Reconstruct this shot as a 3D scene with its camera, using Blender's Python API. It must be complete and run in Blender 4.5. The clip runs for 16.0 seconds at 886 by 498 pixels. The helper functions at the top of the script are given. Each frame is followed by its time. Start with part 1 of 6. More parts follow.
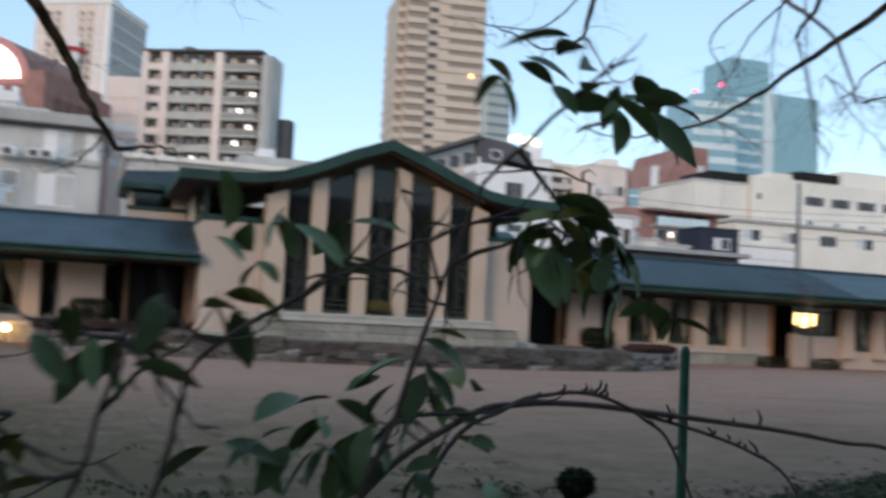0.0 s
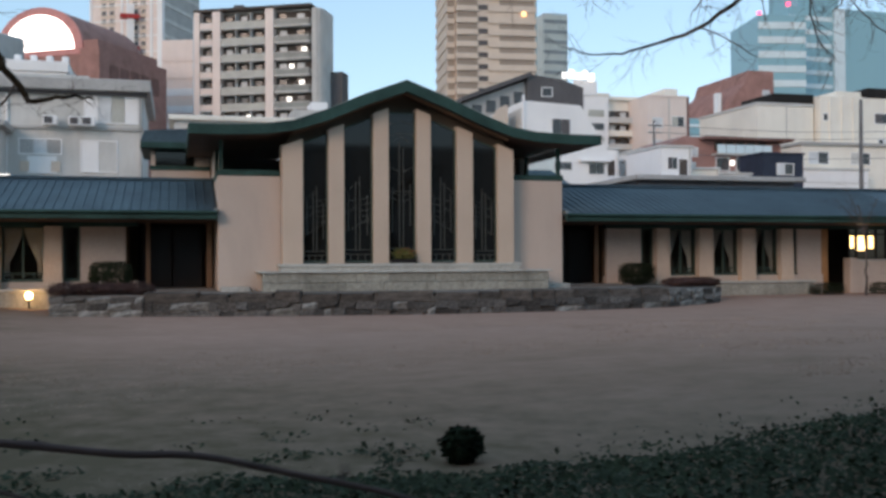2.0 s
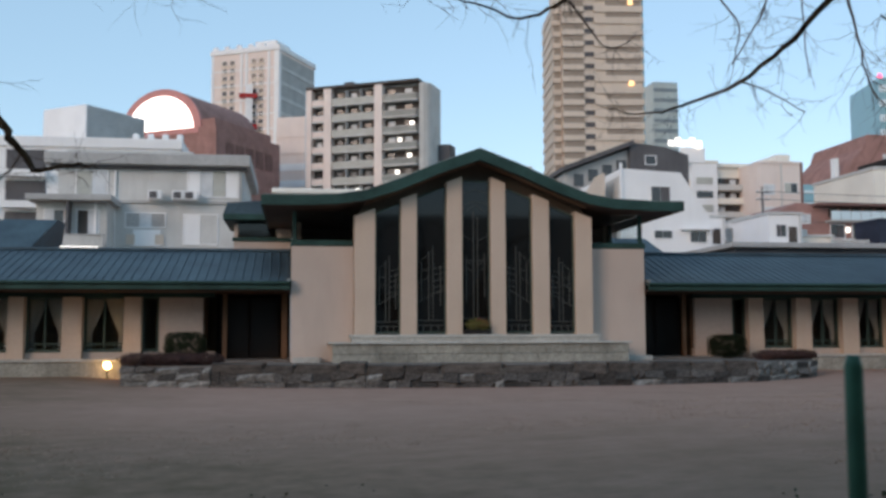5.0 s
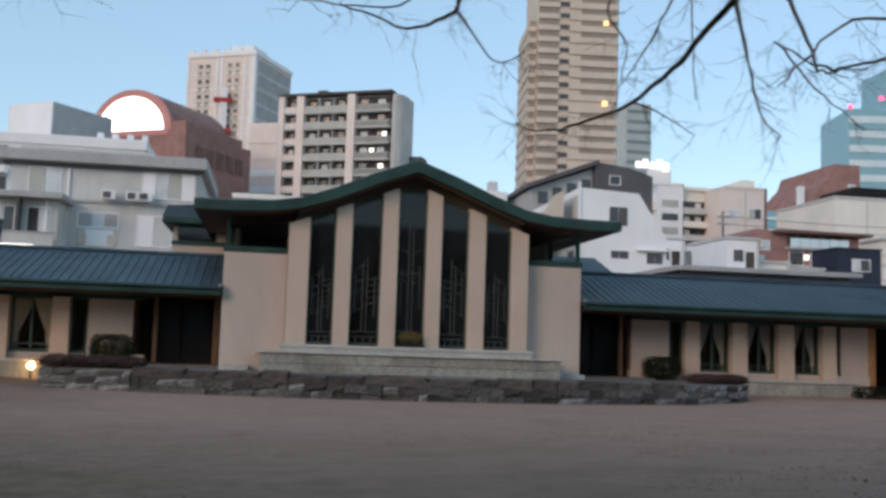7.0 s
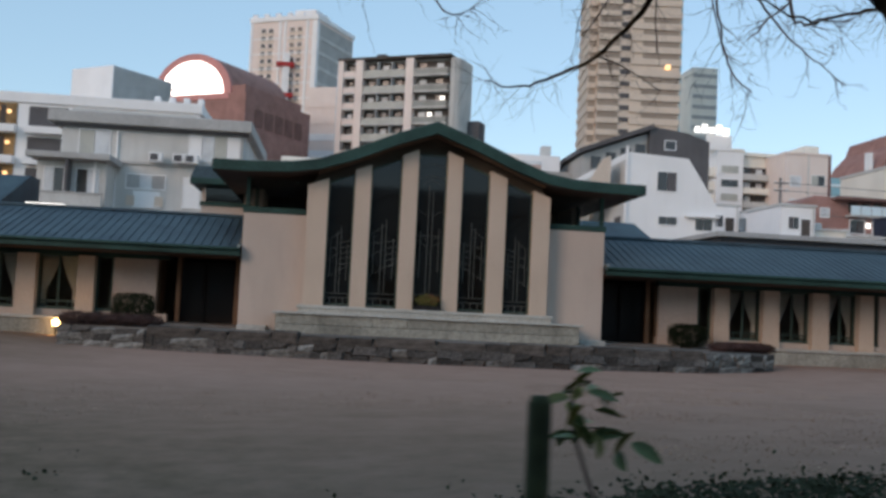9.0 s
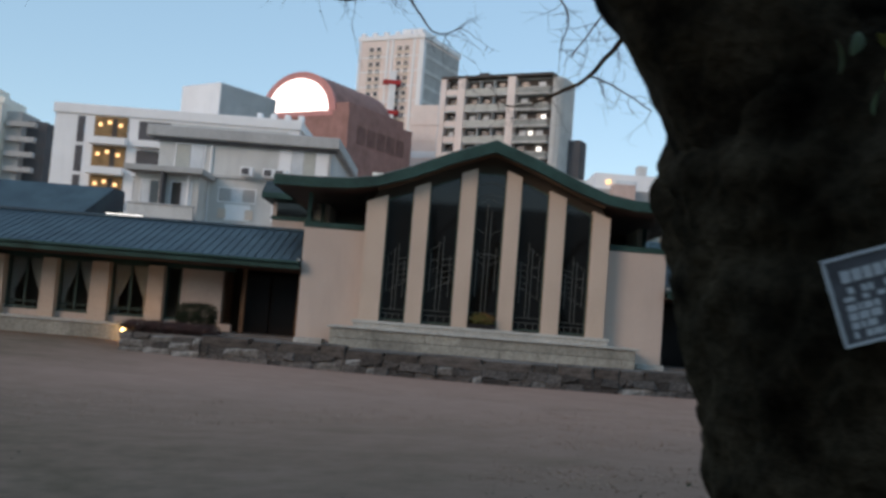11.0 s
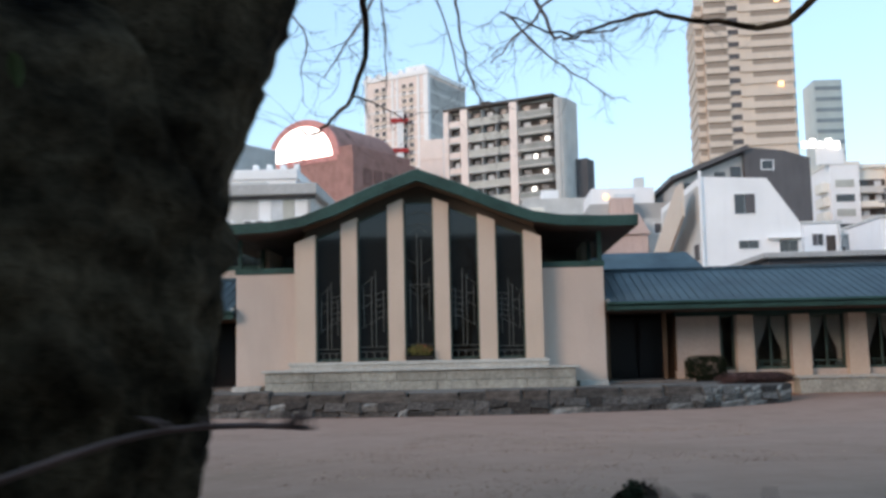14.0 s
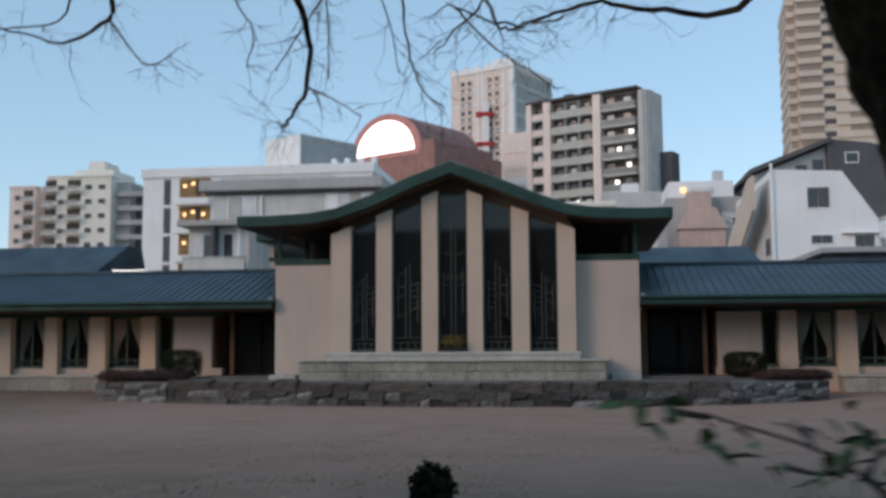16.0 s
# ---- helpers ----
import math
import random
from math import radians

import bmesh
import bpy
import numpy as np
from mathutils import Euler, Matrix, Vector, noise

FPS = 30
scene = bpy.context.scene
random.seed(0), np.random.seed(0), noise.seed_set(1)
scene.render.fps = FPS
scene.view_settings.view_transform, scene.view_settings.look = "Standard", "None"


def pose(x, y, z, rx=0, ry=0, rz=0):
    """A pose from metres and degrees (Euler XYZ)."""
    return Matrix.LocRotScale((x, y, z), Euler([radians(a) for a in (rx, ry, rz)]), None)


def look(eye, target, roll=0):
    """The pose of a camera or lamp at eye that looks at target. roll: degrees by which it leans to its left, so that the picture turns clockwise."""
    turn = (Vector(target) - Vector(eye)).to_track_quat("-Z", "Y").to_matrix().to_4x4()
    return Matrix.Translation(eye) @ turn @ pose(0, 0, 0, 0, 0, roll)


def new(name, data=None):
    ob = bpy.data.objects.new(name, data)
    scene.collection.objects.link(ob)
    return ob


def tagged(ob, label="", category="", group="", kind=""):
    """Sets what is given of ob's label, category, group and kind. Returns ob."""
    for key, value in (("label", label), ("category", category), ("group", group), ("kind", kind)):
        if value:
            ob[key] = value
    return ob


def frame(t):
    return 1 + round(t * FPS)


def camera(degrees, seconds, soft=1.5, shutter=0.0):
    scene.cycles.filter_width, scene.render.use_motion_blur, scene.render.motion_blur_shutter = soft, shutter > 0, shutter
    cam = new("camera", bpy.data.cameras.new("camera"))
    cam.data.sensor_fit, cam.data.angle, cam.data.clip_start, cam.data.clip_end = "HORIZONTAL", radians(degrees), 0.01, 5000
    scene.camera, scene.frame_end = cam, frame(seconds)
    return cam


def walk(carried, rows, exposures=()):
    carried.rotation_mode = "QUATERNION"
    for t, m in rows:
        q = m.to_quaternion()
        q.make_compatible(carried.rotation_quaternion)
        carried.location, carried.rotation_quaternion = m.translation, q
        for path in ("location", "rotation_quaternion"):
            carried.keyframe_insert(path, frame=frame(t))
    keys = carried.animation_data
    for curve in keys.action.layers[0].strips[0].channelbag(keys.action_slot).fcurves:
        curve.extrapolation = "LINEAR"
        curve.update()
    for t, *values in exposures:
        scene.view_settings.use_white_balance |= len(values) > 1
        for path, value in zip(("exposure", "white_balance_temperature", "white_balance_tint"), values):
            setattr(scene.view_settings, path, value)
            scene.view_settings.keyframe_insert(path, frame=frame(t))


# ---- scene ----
cam = camera(48.0, 16.0, soft=3.1, shutter=0.6)
PATH = [
    (0, (-8.595, -31.562, 1.4), (-7.943, -29.676, 1.535), 2.9),
    (0.5, (-8.062, -31.366, 1.42), (-7.603, -29.427, 1.594), 1.1),
    (1, (-7.566, -31.342, 1.425), (-7.094, -29.408, 1.625), 2.3),
    (1.5, (-7.091, -31.033, 1.41), (-6.618, -29.091, 1.492), -1.2),
    (2, (-6.799, -30.99, 1.4), (-6.283, -29.058, 1.423), -0.3),
    (2.5, (-6.396, -30.998, 1.395), (-5.942, -29.054, 1.522), 0.7),
    (3, (-6.183, -30.844, 1.394), (-5.754, -28.898, 1.566), 2.4),
    (3.5, (-5.891, -30.815, 1.394), (-5.538, -28.855, 1.57), 1.2),
    (4, (-5.722, -30.748, 1.388), (-5.408, -28.78, 1.557), -0.9),
    (6.5, (-4.576, -30.462, 1.395), (-4.332, -28.484, 1.563), 1.1),
    (7, (-4.171, -30.593, 1.41), (-3.834, -28.631, 1.603), 1.9),
    (7.5, (-3.788, -30.655, 1.413), (-3.459, -28.688, 1.562), 1.1),
    (8, (-3.44, -30.504, 1.406), (-3.17, -28.527, 1.54), 2.7),
    (8.5, (-3.06, -30.487, 1.394), (-2.817, -28.505, 1.51), 2.5),
    (11, (-1.141, -30.588, 1.512), (-1.151, -28.593, 1.653), 4.53),
    (11.5, (-0.651, -30.425, 1.487), (-0.673, -28.427, 1.563), 0.4),
    (12, (-0.094, -30.407, 1.483), (-0.022, -28.412, 1.605), -1.3),
    (12.5, (0.489, -30.393, 1.501), (0.589, -28.402, 1.663), -3.3),
    (13, (1.003, -30.447, 1.51), (1.128, -28.457, 1.667), -1.0),
    (13.5, (1.583, -30.184, 1.536), (1.575, -28.193, 1.725), -0.2),
    (14, (2.085, -30.126, 1.568), (1.998, -28.139, 1.773), -1.2),
    (14.5, (2.592, -30.113, 1.493), (2.447, -28.128, 1.687), 0.54),
    (15, (2.919, -30.023, 1.488), (2.6, -28.06, 1.701), 2.08),
    (15.5, (3.39, -30.075, 1.48), (3.118, -28.1, 1.633), 1.46),
    (16, (3.871, -30.112, 1.476), (3.598, -28.14, 1.671), -0.3),
]

# ---- light ----
K, T = 7800, 18
EXPOSURES = [(t, e, K - 350 * (12.5 < t < 14.0) - 200 * (t > 14.5), T) for t, e in ((0.0, 0.84), (0.6, 0.88), (1.1, 0.74), (7.0, 0.63), (8.5, 0.57), (10.8, 0.50), (11.6, 0.74), (12.1, 1.15), (12.6, 1.52), (13.0, 1.56), (13.6, 1.42), (14.2, 1.0), (14.7, 0.76), (15.1, 0.57), (16.0, 0.50))]
walk(cam, [(t, look(eye, target, roll)) for t, eye, target, roll in PATH], EXPOSURES)

world = bpy.data.worlds.new("dusk_sky")
scene.world = world
world.use_nodes = True
wn = world.node_tree.nodes
sky = wn.new("ShaderNodeTexSky")
sky.sky_type = "NISHITA"
sky.sun_disc = False
sky.sun_elevation = radians(22)
sky.sun_rotation = radians(226)
sky.altitude = 900
sky.air_density = 1.15
sky.dust_density = 0.0
sky.ozone_density = 3.0
wn["Background"].inputs["Strength"].default_value = 0.15
haze = wn.new("ShaderNodeMix")  # thin even evening haze over the clear sky
haze.data_type = "RGBA"
haze.inputs["Factor"].default_value = 0.55
haze.inputs[7].default_value = (1.34, 2.80, 4.10, 1)
world.node_tree.links.new(sky.outputs["Color"], haze.inputs[6])
world.node_tree.links.new(haze.outputs[2], wn["Background"].inputs["Color"])

sun = new("sun", bpy.data.lights.new("sun", "SUN"))
sun.data.energy = 0.74
sun.data.angle = radians(25)
sun.data.color = (1.0, 0.80, 0.65)
sun.matrix_world = look((-50, -48, 28), (0, 0, 0))


# ---- materials ----
def mat(name, color, rough=0.8, metal=0.0, var=0.18, scale=6.0, bump=0.15, fine=60.0, stain=0.0, spec=0.3, rand=0.0, tint=None):
    """A node material: base colour with variation at two scales, fine relief and stains."""
    m = bpy.data.materials.new(name)
    m.use_nodes = True
    n, l = m.node_tree.nodes, m.node_tree.links
    b = n["Principled BSDF"]
    b.inputs["Roughness"].default_value = rough
    b.inputs["Metallic"].default_value = metal
    b.inputs["Specular IOR Level"].default_value = spec
    co = n.new("ShaderNodeTexCoord")
    big = n.new("ShaderNodeTexNoise")
    big.inputs["Scale"].default_value = scale * 0.12
    big.inputs["Detail"].default_value = 5
    small = n.new("ShaderNodeTexNoise")
    small.inputs["Scale"].default_value = fine * 0.3
    small.inputs["Detail"].default_value = 4
    l.new(co.outputs["Object"], big.inputs["Vector"])
    l.new(co.outputs["Object"], small.inputs["Vector"])
    ramp = n.new("ShaderNodeValToRGB")
    dark = [c * (1 - var) for c in color]
    lite = [min(1, c * (1 + var)) for c in (tint or color)]
    ramp.color_ramp.elements[0].position, ramp.color_ramp.elements[1].position = 0.3, 0.7
    ramp.color_ramp.elements[0].color = (*dark, 1)
    ramp.color_ramp.elements[1].color = (*lite, 1)
    l.new(big.outputs["Fac"], ramp.inputs["Fac"])
    mix = n.new("ShaderNodeMix")
    mix.data_type, mix.blend_type = "RGBA", "OVERLAY"
    mix.inputs["Factor"].default_value = min(0.9, 0.35 + var)
    l.new(ramp.outputs["Color"], mix.inputs[6])
    l.new(small.outputs["Fac"], mix.inputs[7])
    out = mix.outputs[2]
    if rand:
        info = n.new("ShaderNodeObjectInfo")
        hsv = n.new("ShaderNodeHueSaturation")
        mr = n.new("ShaderNodeMapRange")
        mr.inputs["To Min"].default_value, mr.inputs["To Max"].default_value = 1 - rand, 1 + rand
        l.new(info.outputs["Random"], mr.inputs["Value"])
        l.new(mr.outputs["Result"], hsv.inputs["Value"])
        l.new(out, hsv.inputs["Color"])
        out = hsv.outputs["Color"]
    if stain:
        st = n.new("ShaderNodeTexNoise")
        st.inputs["Scale"].default_value = 0.9
        st.inputs["Detail"].default_value = 7
        mp = n.new("ShaderNodeMapping")
        mp.inputs["Scale"].default_value = (2.2, 2.2, 0.35)
        l.new(co.outputs["Object"], mp.inputs["Vector"])
        l.new(mp.outputs["Vector"], st.inputs["Vector"])
        sr = n.new("ShaderNodeMapRange")
        sr.inputs["From Min"].default_value, sr.inputs["From Max"].default_value = 0.5, 0.75
        sr.inputs["To Min"].default_value, sr.inputs["To Max"].default_value = 1.0, 1.0 - stain
        l.new(st.outputs["Fac"], sr.inputs["Value"])
        mu = n.new("ShaderNodeMix")
        mu.data_type, mu.blend_type = "RGBA", "MULTIPLY"
        mu.inputs["Factor"].default_value = 1
        l.new(out, mu.inputs[6])
        l.new(sr.outputs["Result"], mu.inputs[7])
        out = mu.outputs[2]
    l.new(out, b.inputs["Base Color"])
    bp = n.new("ShaderNodeBump")
    bp.inputs["Strength"].default_value = bump
    bp.inputs["Distance"].default_value = 0.02
    l.new(small.outputs["Fac"], bp.inputs["Height"])
    l.new(bp.outputs["Normal"], b.inputs["Normal"])
    return m


def glow(name, color, strength):
    m = bpy.data.materials.new(name)
    m.use_nodes = True
    b = m.node_tree.nodes["Principled BSDF"]
    b.inputs["Base Color"].default_value = (*color, 1)
    b.inputs["Emission Color"].default_value = (*color, 1)
    b.inputs["Emission Strength"].default_value = strength
    return m


def glassy(name, color, rough=0.06, spec=0.5, wave=0.04, scale=1.3):
    """Dark glazing of a closed room: a glossy pane over a dim interior."""
    m = bpy.data.materials.new(name)
    m.use_nodes = True
    n, l = m.node_tree.nodes, m.node_tree.links
    b = n["Principled BSDF"]
    b.inputs["Roughness"].default_value = rough
    b.inputs["Specular IOR Level"].default_value = spec
    b.inputs["Base Color"].default_value = (*color, 1)
    no = n.new("ShaderNodeTexNoise")
    no.inputs["Scale"].default_value = scale
    no.inputs["Detail"].default_value = 3
    bp = n.new("ShaderNodeBump")
    bp.inputs["Strength"].default_value = wave
    l.new(no.outputs["Fac"], bp.inputs["Height"])
    l.new(bp.outputs["Normal"], b.inputs["Normal"])
    return m


def clear_glass(name):
    m = bpy.data.materials.new(name)
    m.use_nodes = True
    b = m.node_tree.nodes["Principled BSDF"]
    b.inputs["Base Color"].default_value = (0.9, 0.95, 0.95, 1)
    b.inputs["Roughness"].default_value = 0.02
    b.inputs["Transmission Weight"].default_value = 1.0
    b.inputs["IOR"].default_value = 1.1
    return m


M = {
    "stucco": mat("peach_stucco", (0.54, 0.435, 0.37), 0.9, var=0.07, scale=4, bump=0.25, fine=120, stain=0.10),
    "pillar": mat("warm_stucco", (0.56, 0.435, 0.345), 0.9, var=0.06, scale=5, bump=0.2, fine=120, stain=0.06),
    "copper": mat("green_copper_trim", (0.016, 0.048, 0.040), 0.6, 0.1, var=0.25, scale=8, bump=0.1, tint=(0.022, 0.062, 0.052)),
    "rooftile": mat("blue_green_roof_tile", (0.038, 0.064, 0.085), 0.5, 0.05, var=0.22, scale=7, bump=0.15, rand=0.12, tint=(0.048, 0.082, 0.10)),
    "roofmetal": mat("weathered_roof_sheet", (0.26, 0.28, 0.27), 0.6, 0.3, var=0.2, scale=3, stain=0.25),
    "soffit": mat("brown_timber_soffit", (0.085, 0.048, 0.034), 0.75, var=0.25, scale=8),
    "timber": mat("orange_timber", (0.36, 0.17, 0.07), 0.6, var=0.25, scale=9),
    "postwood": mat("brown_post_timber", (0.15, 0.085, 0.05), 0.7, var=0.25, scale=9),
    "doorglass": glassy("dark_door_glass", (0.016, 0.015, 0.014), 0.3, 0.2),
    # Near-black wood, also used to paint shade into the entrance recesses.
    "darkwood": mat("dark_wood_and_recess_shade", (0.014, 0.011, 0.010), 0.7, var=0.3, scale=8),
    "stone": mat("grey_green_stone", (0.30, 0.29, 0.25), 0.9, var=0.2, scale=9, bump=0.5, fine=40, stain=0.25, rand=0.12),
    "ledge": mat("pale_stone_ledge", (0.46, 0.45, 0.41), 0.85, var=0.12, scale=7, bump=0.3, stain=0.18),
    "rubble": mat("dark_rubble_stone", (0.088, 0.082, 0.077), 0.95, var=0.6, scale=30, bump=0.9, fine=22, rand=0.5, stain=0.35),
    "rubblelight": mat("pale_rubble_stone", (0.19, 0.186, 0.174), 0.95, var=0.6, scale=22, bump=0.7, fine=35, rand=0.25, stain=0.25),
    "joint": mat("dark_joint_earth", (0.088, 0.082, 0.074), 0.95, var=0.3, scale=12),
    "glass": glassy("dark_window_glass", (0.008, 0.0075, 0.0065), 0.05, 0.38, 0.8, 2.2),
    "glassfar": glassy("far_window_glass", (0.06, 0.065, 0.07), 0.15),
    "clear": clear_glass("clear_glass"),
    "frame": mat("green_window_frame", (0.055, 0.085, 0.068), 0.5, var=0.15, scale=10),
    "muntin": mat("pale_lead_came", (0.072, 0.076, 0.068), 0.6, 0.1, var=0.2, scale=10),
    "curtain": mat("cream_curtain", (0.60, 0.55, 0.48), 0.9, var=0.08, scale=6, bump=0.1),
    "terrace": mat("terrace_paving", (0.17, 0.15, 0.135), 0.9, var=0.2, scale=8, bump=0.4),
    # Low base colour puts the unlit rooms' dimness into their walls.
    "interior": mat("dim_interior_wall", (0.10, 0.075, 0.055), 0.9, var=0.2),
    "hedge": mat("dark_hedge_leaf", (0.020, 0.027, 0.015), 0.95, var=0.4, scale=40, rand=0.2, spec=0.08),
    "weed": mat("olive_weed", (0.034, 0.042, 0.020), 0.85, var=0.4, scale=30),
    "azalea": mat("reddish_azalea_leaf", (0.075, 0.040, 0.036), 0.8, var=0.4, scale=40, rand=0.2),
    # Darker leaf copy: the trunk leaves' shade is put into the colour.
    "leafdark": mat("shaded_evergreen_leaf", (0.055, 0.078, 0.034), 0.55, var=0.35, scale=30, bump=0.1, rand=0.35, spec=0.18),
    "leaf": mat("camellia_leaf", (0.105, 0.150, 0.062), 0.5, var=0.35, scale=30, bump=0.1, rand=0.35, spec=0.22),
    "leafred": mat("turning_leaf", (0.30, 0.07, 0.04), 0.5, var=0.35, scale=30, rand=0.35),
    "leafyel": mat("yellowing_leaf", (0.20, 0.19, 0.05), 0.5, var=0.35, scale=30, rand=0.3),
    "bark": mat("dark_cherry_bark", (0.0115, 0.0078, 0.0052), 1.0, var=0.8, scale=26, bump=1.0, fine=70, stain=0.55, tint=(0.043, 0.031, 0.020), spec=0.03),
    "drygrass": mat("dry_grass_blade", (0.39, 0.258, 0.196), 0.95, var=0.4, scale=12, tint=(0.365, 0.25, 0.184), spec=0.05),
    "twig": mat("bare_twig_bark", (0.09, 0.072, 0.064), 0.9, var=0.3, scale=20, bump=0.3),
    "vine": mat("reddish_bramble_stem", (0.10, 0.06, 0.055), 0.8, var=0.3, scale=20),
    "post": mat("green_painted_post", (0.026, 0.105, 0.066), 0.45, 0.2, var=0.25, scale=20),
    "wire": mat("galvanised_wire", (0.30, 0.30, 0.30), 0.5, 0.7, var=0.2),
    "plate": mat("grey_enamel_plate", (0.42, 0.43, 0.47), 0.5, var=0.15, scale=20),
    "platetext": mat("white_enamel_mark", (0.90, 0.91, 0.94), 0.5, var=0.08),
    "white": mat("white_render", (0.86, 0.85, 0.85), 0.85, var=0.05, scale=3, stain=0.04),
    "cream": mat("cream_render", (0.83, 0.78, 0.70), 0.85, var=0.06, scale=3, stain=0.05),
    "tan": mat("tan_tower_tile", (0.67, 0.555, 0.465), 0.8, var=0.06, scale=2, stain=0.08),
    # Darker copy of the tan tile, painting shade between the tower's ribbons.
    "tandark": mat("tan_shaded_band", (0.33, 0.265, 0.22), 0.8, var=0.08, scale=2),
    "archpink": mat("pink_arch_tile", (0.62, 0.27, 0.25), 0.7, var=0.08),
    "pink": mat("pinkish_render", (0.82, 0.69, 0.63), 0.85, var=0.06, scale=3, stain=0.05),
    "brick": mat("red_brown_brick", (0.36, 0.19, 0.165), 0.85, var=0.18, scale=6, stain=0.08),
    "grey": mat("grey_concrete", (0.43, 0.42, 0.41), 0.9, var=0.1, scale=4, stain=0.12),
    "lightgrey": mat("pale_grey_render", (0.58, 0.57, 0.55), 0.9, var=0.10, scale=4, stain=0.10),
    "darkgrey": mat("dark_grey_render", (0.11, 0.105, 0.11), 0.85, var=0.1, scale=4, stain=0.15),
    "navy": mat("navy_panel", (0.025, 0.033, 0.055), 0.6, var=0.2),
    "teal": glassy("teal_curtain_wall", (0.24, 0.46, 0.53), 0.2),
    "tealband": mat("pale_teal_band", (0.66, 0.78, 0.82), 0.5, var=0.06),
    # Darker brick: shade painted for recessed panels, plain trim colour elsewhere.
    "brickdark": mat("shaded_brick_panel", (0.22, 0.115, 0.10), 0.85, var=0.18, scale=6),
    # Dark brown for trim and openings, and for shade painted in balcony recesses.
    "loggia": mat("dark_brown_shade_and_trim", (0.075, 0.062, 0.055), 0.8, var=0.3, scale=5),
    "darkrail": mat("dark_glass_balcony_panel", (0.20, 0.225, 0.22), 0.3, var=0.2, scale=5),
    "netpane": mat("net_curtained_pane", (0.62, 0.64, 0.66), 0.4, var=0.15, scale=8),
    "amber": mat("amber_lamplight_wall", (0.28, 0.165, 0.075), 0.7, var=0.35, scale=10),
    "bluestrip": mat("pale_blue_panel", (0.50, 0.60, 0.68), 0.5, var=0.1),
    "platedark": mat("dark_enamel_plate", (0.17, 0.165, 0.18), 0.45, var=0.2, scale=20),
    "utility": mat("grey_steel_pole", (0.16, 0.15, 0.15), 0.6, 0.2, var=0.2),
    "coping": mat("mossy_dark_coping", (0.085, 0.074, 0.066), 0.95, var=0.5, scale=24, bump=0.8, fine=30, rand=0.3, stain=0.3),
    "stairpink": mat("dusty_pink_render", (0.56, 0.40, 0.35), 0.85, var=0.1, scale=4, stain=0.15),
    "lampwin": glow("lit_window_glass", (1.0, 0.72, 0.32), 2.6),
    "railing": mat("pale_green_balcony_panel", (0.46, 0.46, 0.42), 0.5, var=0.1),
    "red": mat("red_paint", (0.45, 0.03, 0.03), 0.5, var=0.15),
    "lamp": glow("warm_lamp", (1.0, 0.62, 0.25), 18.0),
    "lampdim": glow("warm_room_light", (1.0, 0.66, 0.32), 1.0),
    "domelit": glow("lit_dome_window", (1.0, 0.97, 0.98), 1.6),
    "signlit": glow("lit_sign", (0.95, 1.0, 1.0), 1.0),
    "beacon": glow("red_beacon", (1.0, 0.08, 0.2), 2.0),
}


